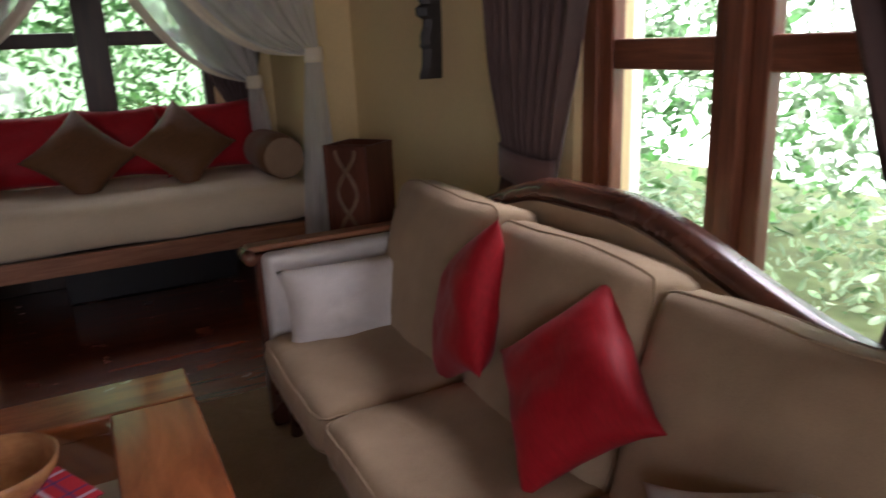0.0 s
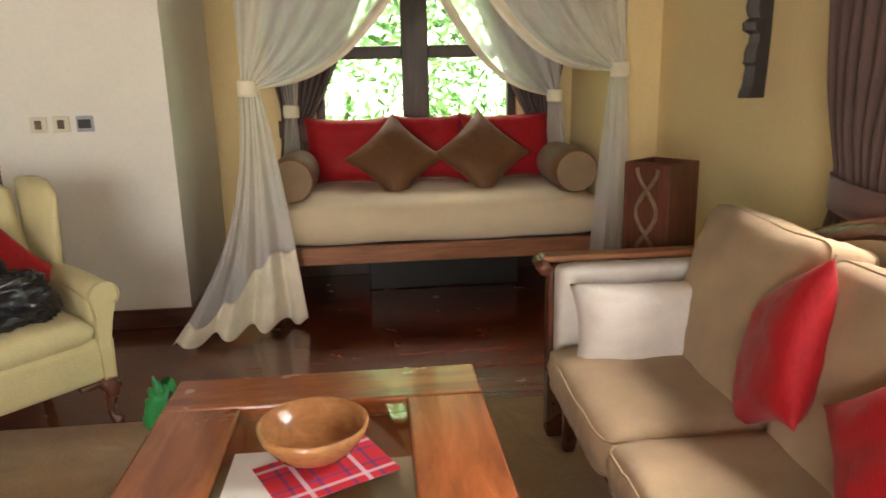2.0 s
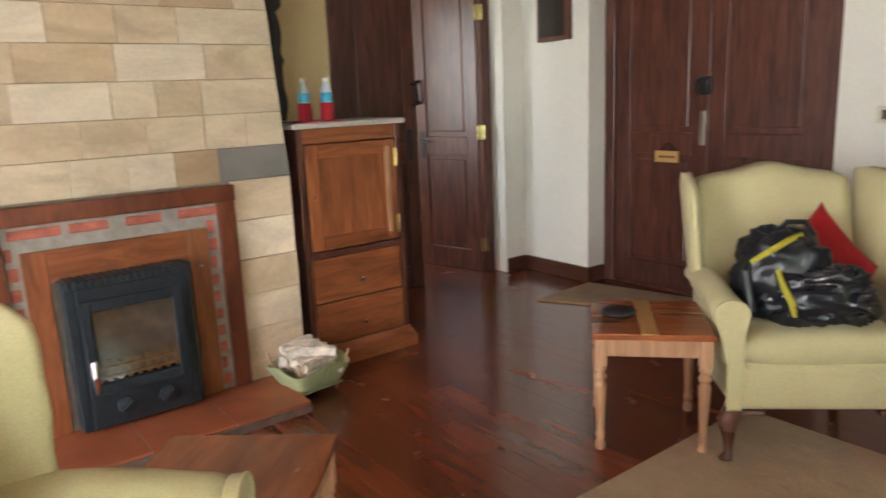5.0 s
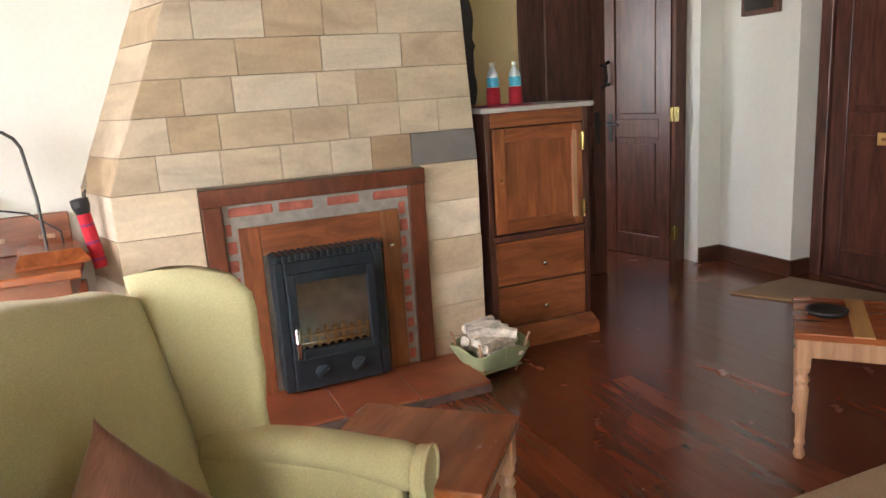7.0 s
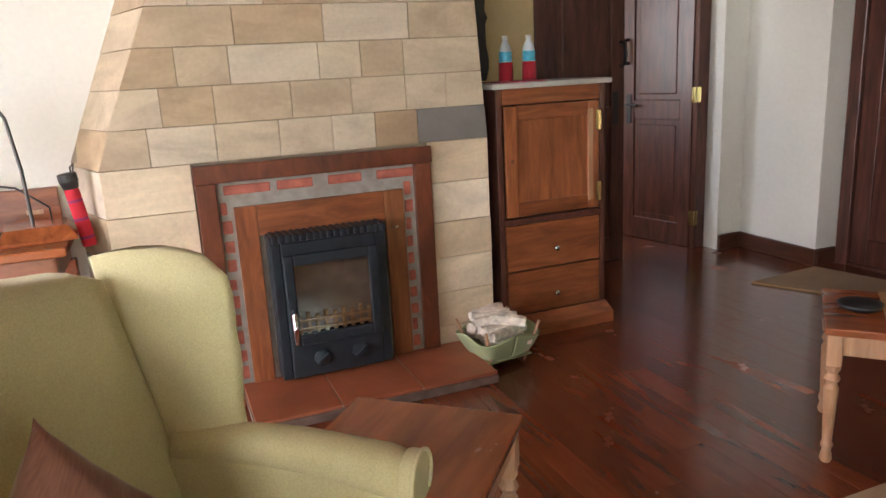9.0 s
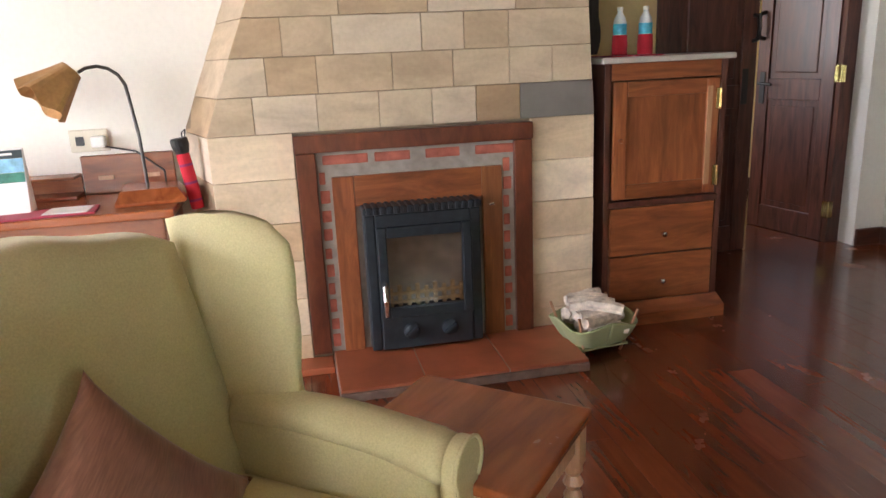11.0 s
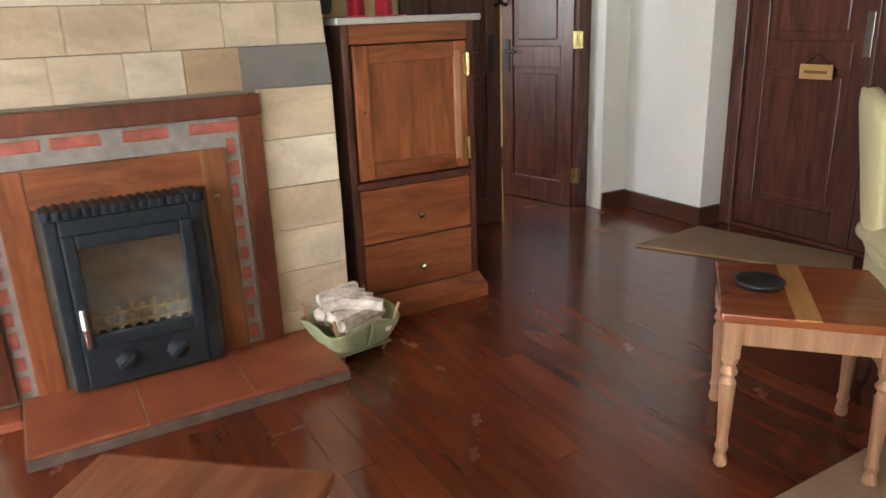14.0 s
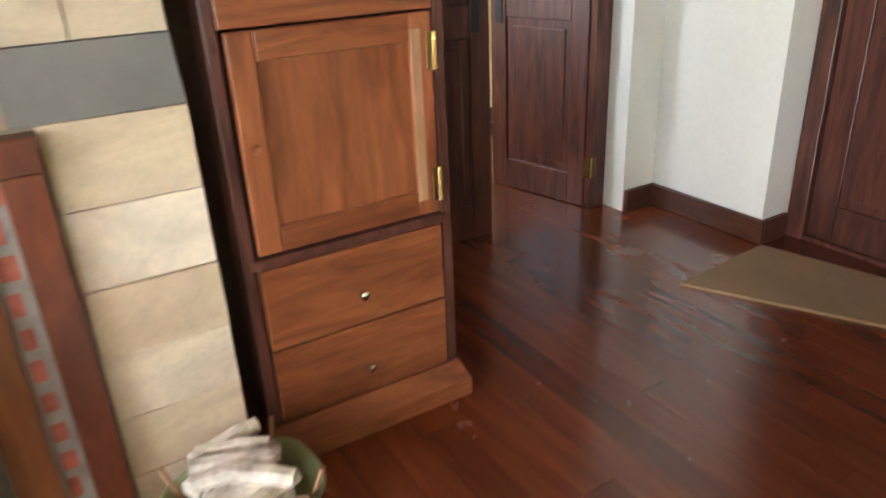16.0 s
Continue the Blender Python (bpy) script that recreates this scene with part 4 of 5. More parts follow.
for k in range(17):
    lay = k // 6
    r = lr.uniform(0.020, 0.029)
    c = Vector(((k % 6 - 2.5) * 0.036 + lr.uniform(-0.01, 0.01), lr.uniform(-0.02, 0.02), 0.115 + lay * 0.04))
    a = lr.uniform(-0.45, 0.45) + (1.57 if lay == 1 else 1.2)
    L = lr.uniform(0.075, 0.115)
    d = Vector((math.cos(a), math.sin(a), lr.uniform(-0.12, 0.12))) * L
    p = solid("split_log", tube([c - d, c - d * 0.3, c + d * 0.4 + Vector((0, 0, 0.004)), c + d], [r * 0.95, r * 1.06, r, r * 0.9], 7), M_LOG, "", smooth=False)
    p.name = "log"
    p.parent = lb

# ---- the desk ----
desk = thing("desk", pose(-4.59, 0.0, 0), "red-brown wooden writing desk against the white wall", "desk")
part("desktop", block(0.0, 0.50, 0.05, 1.27, 0.70, 0.732, 0.006), M_TABLE_Y, desk)
part("apron", block(0.03, 0.47, 0.09, 1.23, 0.60, 0.699, 0.004), M_CABINET_H, desk)
for x in (0.05, 0.45):
    for y in (0.10, 1.22):
        part("leg", block(x - 0.028, x + 0.028, y - 0.028, y + 0.028, 0, 0.599, 0.006), M_TABLE, desk)
part("pigeonhole", join(block(0.002, 0.12, 0.10, 0.85, 0.733, 0.745, 0.003), join(block(0.002, 0.12, 0.10, 0.85, 0.81, 0.822, 0.003), block(0.002, 0.014, 0.10, 0.85, 0.746, 0.809, 0))), M_CABINET_H, desk)
part("back_rail", block(0.002, 0.03, 0.86, 1.22, 0.733, 0.89, 0.004), M_CABINET_H, desk)
for y in (0.95, 1.13):
    part("label_holder", block(0.031, 0.035, y - 0.03, y + 0.03, 0.79, 0.808, 0.001), M_PALELEG, desk)
lamp = thing("desk_lamp", pose(-4.33, 1.15, 0.7325), "gooseneck desk lamp with a tan hide shade", "lamp")
part("base", loft([[(-0.13 * s, -0.13 * s, z), (0.13 * s, -0.10 * s, z), (0.10 * s, 0.15 * s, z), (-0.11 * s, 0.13 * s, z)] for z, s in ((0, 1), (0.012, 1), (0.05, 0.82), (0.055, 0.8))]), M_TABLE, lamp, "faceted wooden base")
neck = [(0, 0, 0.05), (0.0, -0.004, 0.25), (0.003, -0.02, 0.40)] + [(0.005, -0.12 + 0.10 * math.cos(a), 0.41 + 0.10 * math.sin(a)) for a in (0.3, 0.7, 1.1, 1.5, 1.9, 2.2)]
part("neck", tube(neck, 0.0065, 8), plain("dark_metal", (0.08, 0.075, 0.07), 0.35, 0.9), lamp)


def shade_side(u, v):
    a = u * math.tau
    r = lerp(0.04, 0.10, v) * (1 + 0.10 * math.cos(5 * a) * v + 0.03 * math.sin(3 * a))
    return (r * math.cos(a), r * math.sin(a), -0.165 * v + 0.012 * v * math.cos(5 * a))


part("shade", sheet(shade_side, 30, 8, 0.003), M_LAMPSHADE, lamp, "tan stitched hide shade").matrix_local = pose(0.005, -0.20, 0.50, 0, -28, 0) @ pose(0, 0, 0, -42, 0, 0)
part("bulb", lathe([(0.012, -0.02), (0.014, -0.05), (0.026, -0.085), (0.02, -0.105), (0.004, -0.112)], 14), M_PAPER, lamp).matrix_local = pose(0.005, -0.20, 0.50, 0, -28, 0) @ pose(0, 0, 0, -42, 0, 0)
cal = thing("desk_calendar", pose(-4.26, 0.63, 0.7325, 0, 0, 8), "desk calendar with a landscape picture and white stand", "calendar")
cm = loft([[(-0.07, -0.12, 0), (0.05, -0.12, 0), (0.05, 0.12, 0), (-0.07, 0.12, 0)], [(-0.02, -0.12, 0.235), (-0.012, -0.12, 0.235), (-0.012, 0.12, 0.235), (-0.02, 0.12, 0.235)]])
part("stand", cm, M_PAPER, cal)
slope = pose(0.05, 0, 0, 0, -14.8, 0)
for nm, a, b, col in (("sky_band", 0.155, 0.205, (0.25, 0.52, 0.72)), ("title_band", 0.206, 0.236, (0.03, 0.05, 0.06)), ("land_band", 0.118, 0.154, (0.05, 0.22, 0.16))):
    part(nm, block(0.0005, 0.0025, -0.117, 0.117, a, b, 0), plain("calendar_" + nm, col, 0.4, 0, 0.35, 30.0, 0), cal).matrix_local = slope
part("title_bar", block(0.0027, 0.0035, -0.075, 0.085, 0.218, 0.226, 0), M_PAPER, cal).matrix_local = slope
fold = thing("paper_folder", pose(-4.17, 0.79, 0.7325, 0, 0, 6), "open dark red card folder on the desk", "folder")
part("card", join(block(-0.09, 0.06, -0.23, -0.002, 0, 0.004, 0.001), block(-0.09, 0.06, 0.0, 0.20, 0, 0.006, 0.001)), M_REDCARD, fold)
solid("note_paper", block(-4.25, -4.13, 0.82, 0.97, 0.7395, 0.743, 0.0005), M_PAPER, "white note papers lying on the red folder", "paper")
for y, z in ((0.90, 0.95), (0.43, 1.11)):
    so = thing("wall_socket", pose(-4.60, y, z), "ivory double wall socket above the desk", "socket", "sockets above the desk")
    part("plate", block(0, 0.012, -0.075, 0.075, -0.045, 0.045, 0.004), M_IVORY, so)
    for k in (-0.035, 0.035):
        part("outlet", block(0.0125, 0.014, k - 0.016, k + 0.016, -0.018, 0.018, 0.001), M_BLACK, so)
plug = solid("plug", block(-4.585, -4.54, 0.915, 0.97, 0.925, 0.97, 0.008), M_PAPER, "white plug pushed into the wall socket", "plug")
solid("lamp_cable", tube([(-4.56, 0.945, 0.93), (-4.55, 1.08, 0.90), (-4.50, 1.19, 0.82), (-4.44, 1.20, 0.745), (-4.38, 1.15, 0.738)], 0.004, 6), M_BLACK, "thin dark cable from the plug to the desk lamp", "cable")
torch = thing("torch", pose(-4.33, 1.325, 0.685, 0, 0, 0), "torch wrapped in red tartan hanging by the chimney", "torch")
part("grip", lathe([(0.024, 0.0), (0.026, 0.01), (0.026, 0.21), (0.024, 0.22)], 16), M_TARTAN, torch, "red tartan wrap").matrix_local = pose(0, 0, 0, 8, 0, 0)
part("head", lathe([(0.026, 0.2205), (0.034, 0.25), (0.034, 0.275), (0.03, 0.28)], 16), M_BLACK, torch).matrix_local = pose(0, 0, 0, 8, 0, 0)
part("loop", tube([(0.02, -0.02, 0.24), (0.03, -0.02, 0.30), (0.005, -0.01, 0.31), (0.0, -0.02, 0.26)], 0.003, 6), M_BLACK, torch)

# ---- wing chairs ----


def wing_chair(m, label):
    """A wing chair on cabriole legs, facing -y, its seat's middle over the origin."""
    c = thing("wing_chair", m, label, "armchair", "wing chairs")
    part("seat_base", block(-0.30, 0.30, -0.31, 0.22, 0.19, 0.36, 0.03, 4), M_GREEN, c, smooth=True)
    cu = cushion(0.55, 0.50, 0.13, 8.0, 0, 0.004, 2.0)
    part("seat_cushion", cu, M_GREEN, c, smooth=True).matrix_local = pose(0, -0.065, 0.40)

    def back(u, v):
        x = (u - 0.5) * 0.60
        top = 0.95 - 0.055 * (2 * abs(u - 0.5)) ** 2.2 + 0.02 * math.cos((u - 0.5) * 12) * 0.4
        z = lerp(0.36, top, v)
        return (x * (1 - 0.06 * v), 0.14 + 0.14 * v + 0.02 * math.sin(math.pi * u), z)
    rings = []
    for i in range(17):
        u = i / 16
        ring = []
        for k in range(18):
            v = k / 17
            p = back(u, v)
            swell = 0.035 * math.sin(math.pi * v) * math.sin(math.pi * min(1, max(0, u)))
            ring.append((p[0], p[1] - swell, p[2]))
        for k in range(18):
            v = 1 - k / 17
            p = back(u, v)
            ring.append((p[0], p[1] + 0.085 + (0.015 * math.sin(math.pi * v)), p[2] + (0.012 if k == 0 else 0)))
        rings.append(ring)
    part("backrest", loft(rings), M_GREEN, c, smooth=True)
    for s in (-1, 1):
        # wing
        rings = []
        for i in range(13):
            t = i / 12
            z = lerp(0.50, 0.932, t)
            reach = curve(t, (0, 0.24), (0.25, 0.23), (0.6, 0.265), (0.85, 0.285), (0.93, 0.285), (1, 0.25))
            yb = 0.16 + 0.14 * (z - 0.36) / 0.55 + 0.05
            out = 0.30 + 0.035 * t
            th = 0.032 if i not in (0, 12) else 0.018
            ring = []
            for k in range(14):
                a = k / 14 * math.tau
                along = 0.5 + 0.5 * math.cos(a)
                y = yb - reach * along
                ring.append((s * (out + 0.028 * along + th * math.sin(a) * (0.85 + 0.25 * along)), y, z + 0.02 * math.sin(math.pi * along) * (i == 12)))
            rings.append(ring)
        part("wing", loft(rings), M_GREEN, c, smooth=True)
        # arm: a panel with a scrolled roll on it
        panel = block(0.268, 0.322, -0.27, 0.20, 0.34, 0.56, 0.02, 3)
        if s < 0:
            panel.transform(Matrix.Diagonal((-1, 1, 1, 1)))
        part("arm_panel", panel, M_GREEN, c, smooth=True)
        roll = []
        for i in range(13):
            t = i / 12
            y = lerp(0.18, -0.295, t)
            r = curve(t, (0, 0.046), (0.7, 0.052), (0.96, 0.058), (1, 0.052))
            roll.append([(s * (0.312 + 0.006 * t + r * math.cos(a / 16 * math.tau)), y, lerp(0.56, 0.535, t) + 0.02 * math.sin(math.pi * t) + r * 0.82 * math.sin(a / 16 * math.tau)) for a in range(16)])
        part("arm_roll", loft(roll), M_GREEN, c, smooth=True)
        outline = [(s * (0.316 + 0.056 * math.cos(k)), 0.536 + 0.05 * math.sin(k)) for k in [lerp(-0.9, math.pi + 0.5, i / 18) for i in range(19)]]
        outline += [(s * 0.274, 0.46), (s * 0.272, 0.36), (s * 0.276, 0.20), (s * 0.318, 0.20), (s * 0.322, 0.36), (s * 0.334, 0.45)]
        scroll = prism(outline, 0.0, 0.03, 0.006, 2)
        scroll.transform(Matrix(((1, 0, 0, 0), (0, 0, -1, -0.290), (0, 1, 0, 0), (0, 0, 0, 1))))
        front = part("arm_front", scroll, M_GREEN, c)
        part("piping", tube([(x, -0.321, z) for x, z in outline[:-1]], 0.004, 6), M_GREEN, front, smooth=True)
    for sx in (-1, 1):
        part("leg", tube([(sx * 0.275, -0.27, 0.20), (sx * 0.31, -0.295, 0.15), (sx * 0.30, -0.28, 0.08), (sx * 0.30, -0.285, 0.03), (sx * 0.312, -0.30, 0.012), (sx * 0.312, -0.30, 0.0)], [0.034, 0.036, 0.02, 0.014, 0.024, 0.022], 12), M_SOFAWOOD, c, "dark cabriole leg", True)
        part("leg", tube([(sx * 0.26, 0.18, 0.20), (sx * 0.265, 0.21, 0.1), (sx * 0.27, 0.25, 0.0)], [0.024, 0.02, 0.017], 10), M_SOFAWOOD, c, "dark cabriole leg", True)
        part("bracket", block(sx * 0.245 - 0.06, sx * 0.245 + 0.06, -0.30, -0.265, 0.165, 0.188, 0.008), M_SOFAWOOD, c)
    return c


CHAIR_A = pose(-2.49, 4.10, 0, 0, 0, 47)
CHAIR_B = pose(-2.44, 1.525, 0, 0, 0, 142)
wing_chair(CHAIR_A, "pale green velvet wing chair holding a backpack")
wing_chair(CHAIR_B, "pale green velvet wing chair beside a side table")


def scatter(name, m, size, mat, label, group="", pinch=0.16, thick=0.15, seed=1.0):
    c = thing(name, m, label, "cushion", group)
    part("cover", cushion(size, size, thick, 3.0, pinch, 0.006, seed), mat, c, smooth=True)
    return c


scatter("scatter_cushion", CHAIR_A @ pose(0.10, 0.055, 0.60, 70, 0, 0) @ pose(0, 0, 0, 0, 0, 38), 0.36, M_RED, "red silk scatter cushion on the wing chair", seed=5)
scatter("scatter_cushion", CHAIR_B @ pose(-0.11, 0.03, 0.575, 70, 0, 0) @ pose(0, 0, 0, 0, 0, 35), 0.36, M_BROWN_SILK, "glossy brown silk cushion in the wing chair", seed=7)

# backpack on the chair
bp = thing("backpack", CHAIR_A @ pose(-0.05, -0.09, 0.462, 0, 0, -8), "black nylon backpack with yellow webbing slumped on the chair", "backpack")


def lump(sx, sy, sz, seed, n=22, m=14, amp=0.10, crinkle=0.0):
    rings = []
    for j in range(1, m):
        b = j / m * math.pi
        ring = []
        for i in range(n):
            a = i / n * math.tau
            d = Vector((math.cos(a) * math.sin(b), math.sin(a) * math.sin(b), -math.cos(b)))
            k = 1 + amp * noise.noise(d * 2.2 + Vector((seed, 0, 0))) + amp * 0.5 * noise.noise(d * 6 + Vector((0, seed, 0)))
            if crinkle:
                k += crinkle * (0.3 - abs(noise.noise(d * 5 + Vector((seed, seed, 0))))) + crinkle * 0.6 * (0.3 - abs(noise.noise(Vector((d.x * 4, d.y * 9, d.z * 13)) + Vector((0, seed, seed)))))
            q = Vector([math.copysign(abs(e) ** 0.75, e) for e in d]) * k
            ring.append((q.x * sx, q.y * sy, sz + q.z * sz))
        rings.append(ring)
    return loft(rings)


part("main_bag", lump(0.15, 0.12, 0.155, 3.0, 44, 30, 0.26, 0.12), M_BAG, bp, smooth=True).matrix_local = pose(-0.04, 0, 0)
part("front_pocket", lump(0.16, 0.10, 0.10, 6.0, 64, 44, 0.2, 0.34), M_CRINKLE, bp, "crinkled glossy black plastic", True).matrix_local = pose(0.07, -0.085, 0.0, -10, 0, 0)
part("side_pocket", lump(0.07, 0.07, 0.055, 9.0, 40, 28, 0.2, 0.3), M_CRINKLE, bp, smooth=True).matrix_local = pose(0.20, -0.04, 0)
for pts in ([(-0.15, -0.085, 0.215), (-0.10, -0.115, 0.26), (-0.04, -0.10, 0.295), (0.01, -0.06, 0.31)], [(-0.075, -0.135, 0.20), (-0.06, -0.16, 0.15), (-0.03, -0.178, 0.09), (-0.02, -0.175, 0.05)]):
    part("strap", tube(pts, [0.009, 0.012, 0.012, 0.009], 6), M_YELLOW, bp, "yellow webbing strap")
part("grab_loop", tube([(-0.06, 0.0, 0.30), (-0.03, -0.02, 0.345), (0.03, -0.02, 0.345), (0.06, 0.0, 0.30)], 0.010, 8), M_BAG, bp)
part("shoulder_strap", tube([(-0.12, -0.02, 0.27), (-0.17, -0.09, 0.18), (-0.15, -0.13, 0.05)], [0.018, 0.02, 0.016], 8), M_BAG, bp)

# ---- side tables ----


def side_table(m, w, d, h, label, striped):
    """A small table with turned pale legs; its near left corner over the origin, running to +x and +y."""
    t = thing("side_table", m, label, "side table", "side tables")
    top = part("tabletop", block(0, w, 0, d, h - 0.024, h, 0.005), M_TABLE, t)
    if striped:
        part("inlay", block(w * 0.40, w * 0.54, 0.001, d - 0.001, h - 0.0235, h + 0.0008, 0), M_STRIPE, top, "pale inlaid stripe")
    for a in ((0.03, w - 0.03, 0.02, 0.038), (0.03, w - 0.03, d - 0.038, d - 0.02), (0.02, 0.038, 0.03, d - 0.03), (w - 0.038, w - 0.02, 0.03, d - 0.03)):
        part("apron", block(*a, h - 0.09, h - 0.025, 0.003), M_PALELEG, t)
    prof = [(0.012, 0), (0.018, 0.01), (0.016, 0.03), (0.012, 0.04), (0.018, 0.06), (0.014, 0.075), (0.019, 0.20), (0.021, h - 0.20), (0.014, h - 0.185), (0.023, h - 0.17), (0.014, h - 0.15), (0.021, h - 0.14), (0.021, h - 0.125)]
    for x in (0.032, w - 0.032):
        for y in (0.032, d - 0.032):
            lg = lathe(prof, 14)
            block(-0.022, 0.022, -0.022, 0.022, h - 0.125, h - 0.025, 0.003, 2, lg)
            part("leg", lg, M_PALELEG, t, "pale turned leg").matrix_local = pose(x, y, 0)
    return t


side_table(pose(-2.835, 3.375, 0, 0, 0, 42), 0.42, 0.42, 0.452, "square wooden side table with pale inlaid stripe", True)
side_table(pose(-2.435, 2.059, 0, 0, 0, 139), 0.365, 0.42, 0.486, "square wooden side table beside the wing chair", False)
ash = thing("ashtray", pose(-2.83, 3.375, 0.4525) @ pose(0, 0, 0, 0, 0, 42) @ pose(0.10, 0.22, 0), "round black dish on the side table", "dish")
part("dish", lathe([(0.045, 0), (0.06, 0.006), (0.066, 0.02), (0.060, 0.022), (0.052, 0.01), (0.0, 0.008)], 24), M_BLACK, ash, smooth=True)

# ---- rug and mat ----
rug = thing("rug", label="beige woven rug under the coffee table", category="rug")
part("weave", block(-2.66, -0.18, 0.9, 4.09, 0.0, 0.011, 0.004), M_RUG, rug)
solid("door_mat", prism([(-4.345, 4.61), (-3.46, 5.05), (-3.60, 5.31), (-4.385, 5.14)], 0.0, 0.012, 0.003), M_MAT, "brown woven door mat before the entrance", "door mat")

# ---- coffee table ----
ct = thing("coffee_table", pose(-1.16, 2.85, 0), "heavy reddish wooden coffee table with inset glass top", "coffee table")
H = 0.43
part("top_board", block(-0.46, 0.46, 0.445, 0.655, H - 0.055, H, 0.008), M_TABLE, ct)
part("top_board", block(-0.46, 0.46, -0.655, -0.445, H - 0.055, H, 0.008), M_TABLE, ct)
part("top_board", block(-0.46, -0.235, -0.4445, 0.4445, H - 0.055, H - 0.0005, 0.008), M_TABLE_Y, ct)
part("top_board", block(0.235, 0.46, -0.4445, 0.4445, H - 0.055, H - 0.0005, 0.008), M_TABLE_Y, ct)
gp = part("glass_top", block(-0.2345, 0.2345, -0.444, 0.444, H - 0.02, H - 0.012, 0.001), M_TABLEGLASS, ct, "clear glass inset")
gp.visible_shadow = False
for sx in (-1, 1):
    for sy in (-1, 1):
        part("leg", block(sx * 0.36 - 0.06, sx * 0.36 + 0.06, sy * 0.55 - 0.06, sy * 0.55 + 0.06, 0.012, H - 0.056, 0.006), M_TABLE, ct)
for a in ((-0.30, 0.30, 0.452, 0.472), (-0.30, 0.30, -0.472, -0.452)):
    part("apron", block(*a, H - 0.20, H - 0.056, 0.003), M_TABLE, ct)
for a in ((-0.262, -0.242, -0.451, 0.451), (0.242, 0.262, -0.451, 0.451)):
    part("apron", block(*a, H - 0.20, H - 0.056, 0.003), M_TABLE_Y, ct)
part("low_shelf", block(-0.30, 0.30, -0.49, 0.49, 0.13, 0.155, 0.004), M_RUG, ct, "pale woven lower shelf")
part("stretcher", block(-0.36, -0.301, -0.489, 0.489, 0.12, 0.17, 0.004), M_TABLE_Y, ct)
part("stretcher", block(0.301, 0.36, -0.489, 0.489, 0.12, 0.17, 0.004), M_TABLE_Y, ct)
GZ = H - 0.0118
napkin = solid("table_cloth", block(-0.15, 0.15, -0.10, 0.10, 0, 0.003, 0.001), M_TARTAN, "red tartan cloth under the wooden bowl", "cloth")
napkin.matrix_world = pose(-1.135, 2.945, GZ + 0.0025, 0, 0, 27)
solid("paper_sheet", block(-1.37, -1.17, 2.82, 3.05, GZ, GZ + 0.0018, 0), M_PAPER, "white sheet of paper on the glass", "paper")
bowl = solid("wooden_bowl", lathe([(0.045, 0.0), (0.055, 0.004), (0.10, 0.03), (0.132, 0.075), (0.136, 0.098), (0.130, 0.10), (0.122, 0.08), (0.09, 0.04), (0.04, 0.018), (0.0, 0.015)], 40), M_BOWL, "polished turned wooden bowl on the coffee table", "bowl", smooth=True)
bowl.matrix_world = pose(-1.165, 3.00, GZ + 0.006)
gb = thing("green_bag", pose(-1.81, 3.92, 0.0115) @ Matrix.Diagonal((0.55, 0.55, 0.85, 1)), "small bright green and black bag on the rug", "bag")
part("bag_body", lump(0.10, 0.09, 0.13, 12.0, 40, 26, 0.4, 0.3), M_GREENBAG, gb, smooth=True)
part("bag_strap", tube([(-0.06, -0.09, 0.05), (0.03, -0.105, 0.14), (0.08, -0.06, 0.25)], 0.014, 8), M_BLACK, gb)

# ---- sofa ----
sofa = thing("sofa", pose(0, 0, 0), "beige three-seat sofa with dark carved wooden frame", "sofa")
SY = (3.62, 2.98, 2.36, 1.72)
part("seat_frame", block(-0.36, 0.34, 1.66, 3.70, 0.17, 0.29, 0.01), M_SOFAWOOD, sofa)
for x in (-0.32, 0.30):
    for y in (1.72, 3.64):
        part("leg", tube([(x, y, 0.20), (x - 0.01, y, 0.10), (x - 0.02, y + 0.01, 0.0115)], [0.04, 0.03, 0.024], 10), M_SOFAWOOD, sofa, smooth=True)
for k in range(3):
    a, b = SY[k + 1], SY[k]
    box_cushion("seat_cushion", 0.635, b - a - 0.004, 0.10, 0.035, 11.0 + k, M_SOFA, sofa, pose(-0.12, (a + b) / 2, 0.36))
    box_cushion("back_cushion", 0.53, b - a - 0.012, 0.13, 0.055, 21.0 + k, M_SOFA, sofa, pose(0.125, (a + b) / 2, 0.635 - 0.018 * k, 0, -74, 0))
# wooden arm with its padded inner side
part("arm_post", block(-0.40, -0.34, 3.72, 3.79, 0.02, 0.68, 0.012), M_SOFAWOOD, sofa)
part("arm_rail", block(-0.42, 0.34, 3.738, 3.81, 0.684, 0.708, 0.01, 3), M_RAIL, sofa, "worn lighter arm rail")
part("arm_scroll", tube([(-0.42, 3.70, 0.675), (-0.42, 3.81, 0.675)], 0.024, 14), M_SOFAWOOD, sofa, smooth=True)
part("arm_pad", block(-0.385, 0.30, 3.64, 3.735, 0.30, 0.692, 0.03, 4), M_SOFA_LIGHT, sofa, smooth=True)
ac = part("arm_cushion", cushion(0.64, 0.28, 0.16, 4.0, 0.07, 0.008, 31.0), M_SOFA_LIGHT, sofa, "pale loose arm cushion", True)
ac.matrix_local = pose(-0.055, 3.515, 0.53, 74, 0, 0)


def crest_z(y):
    return curve(3.72 - y, (0, 0.74), (0.75, 0.935), (1.0, 0.94), (1.75, 0.76), (2.1, 0.70))


ys = [3.74 - 2.08 * k / 30 for k in range(31)]
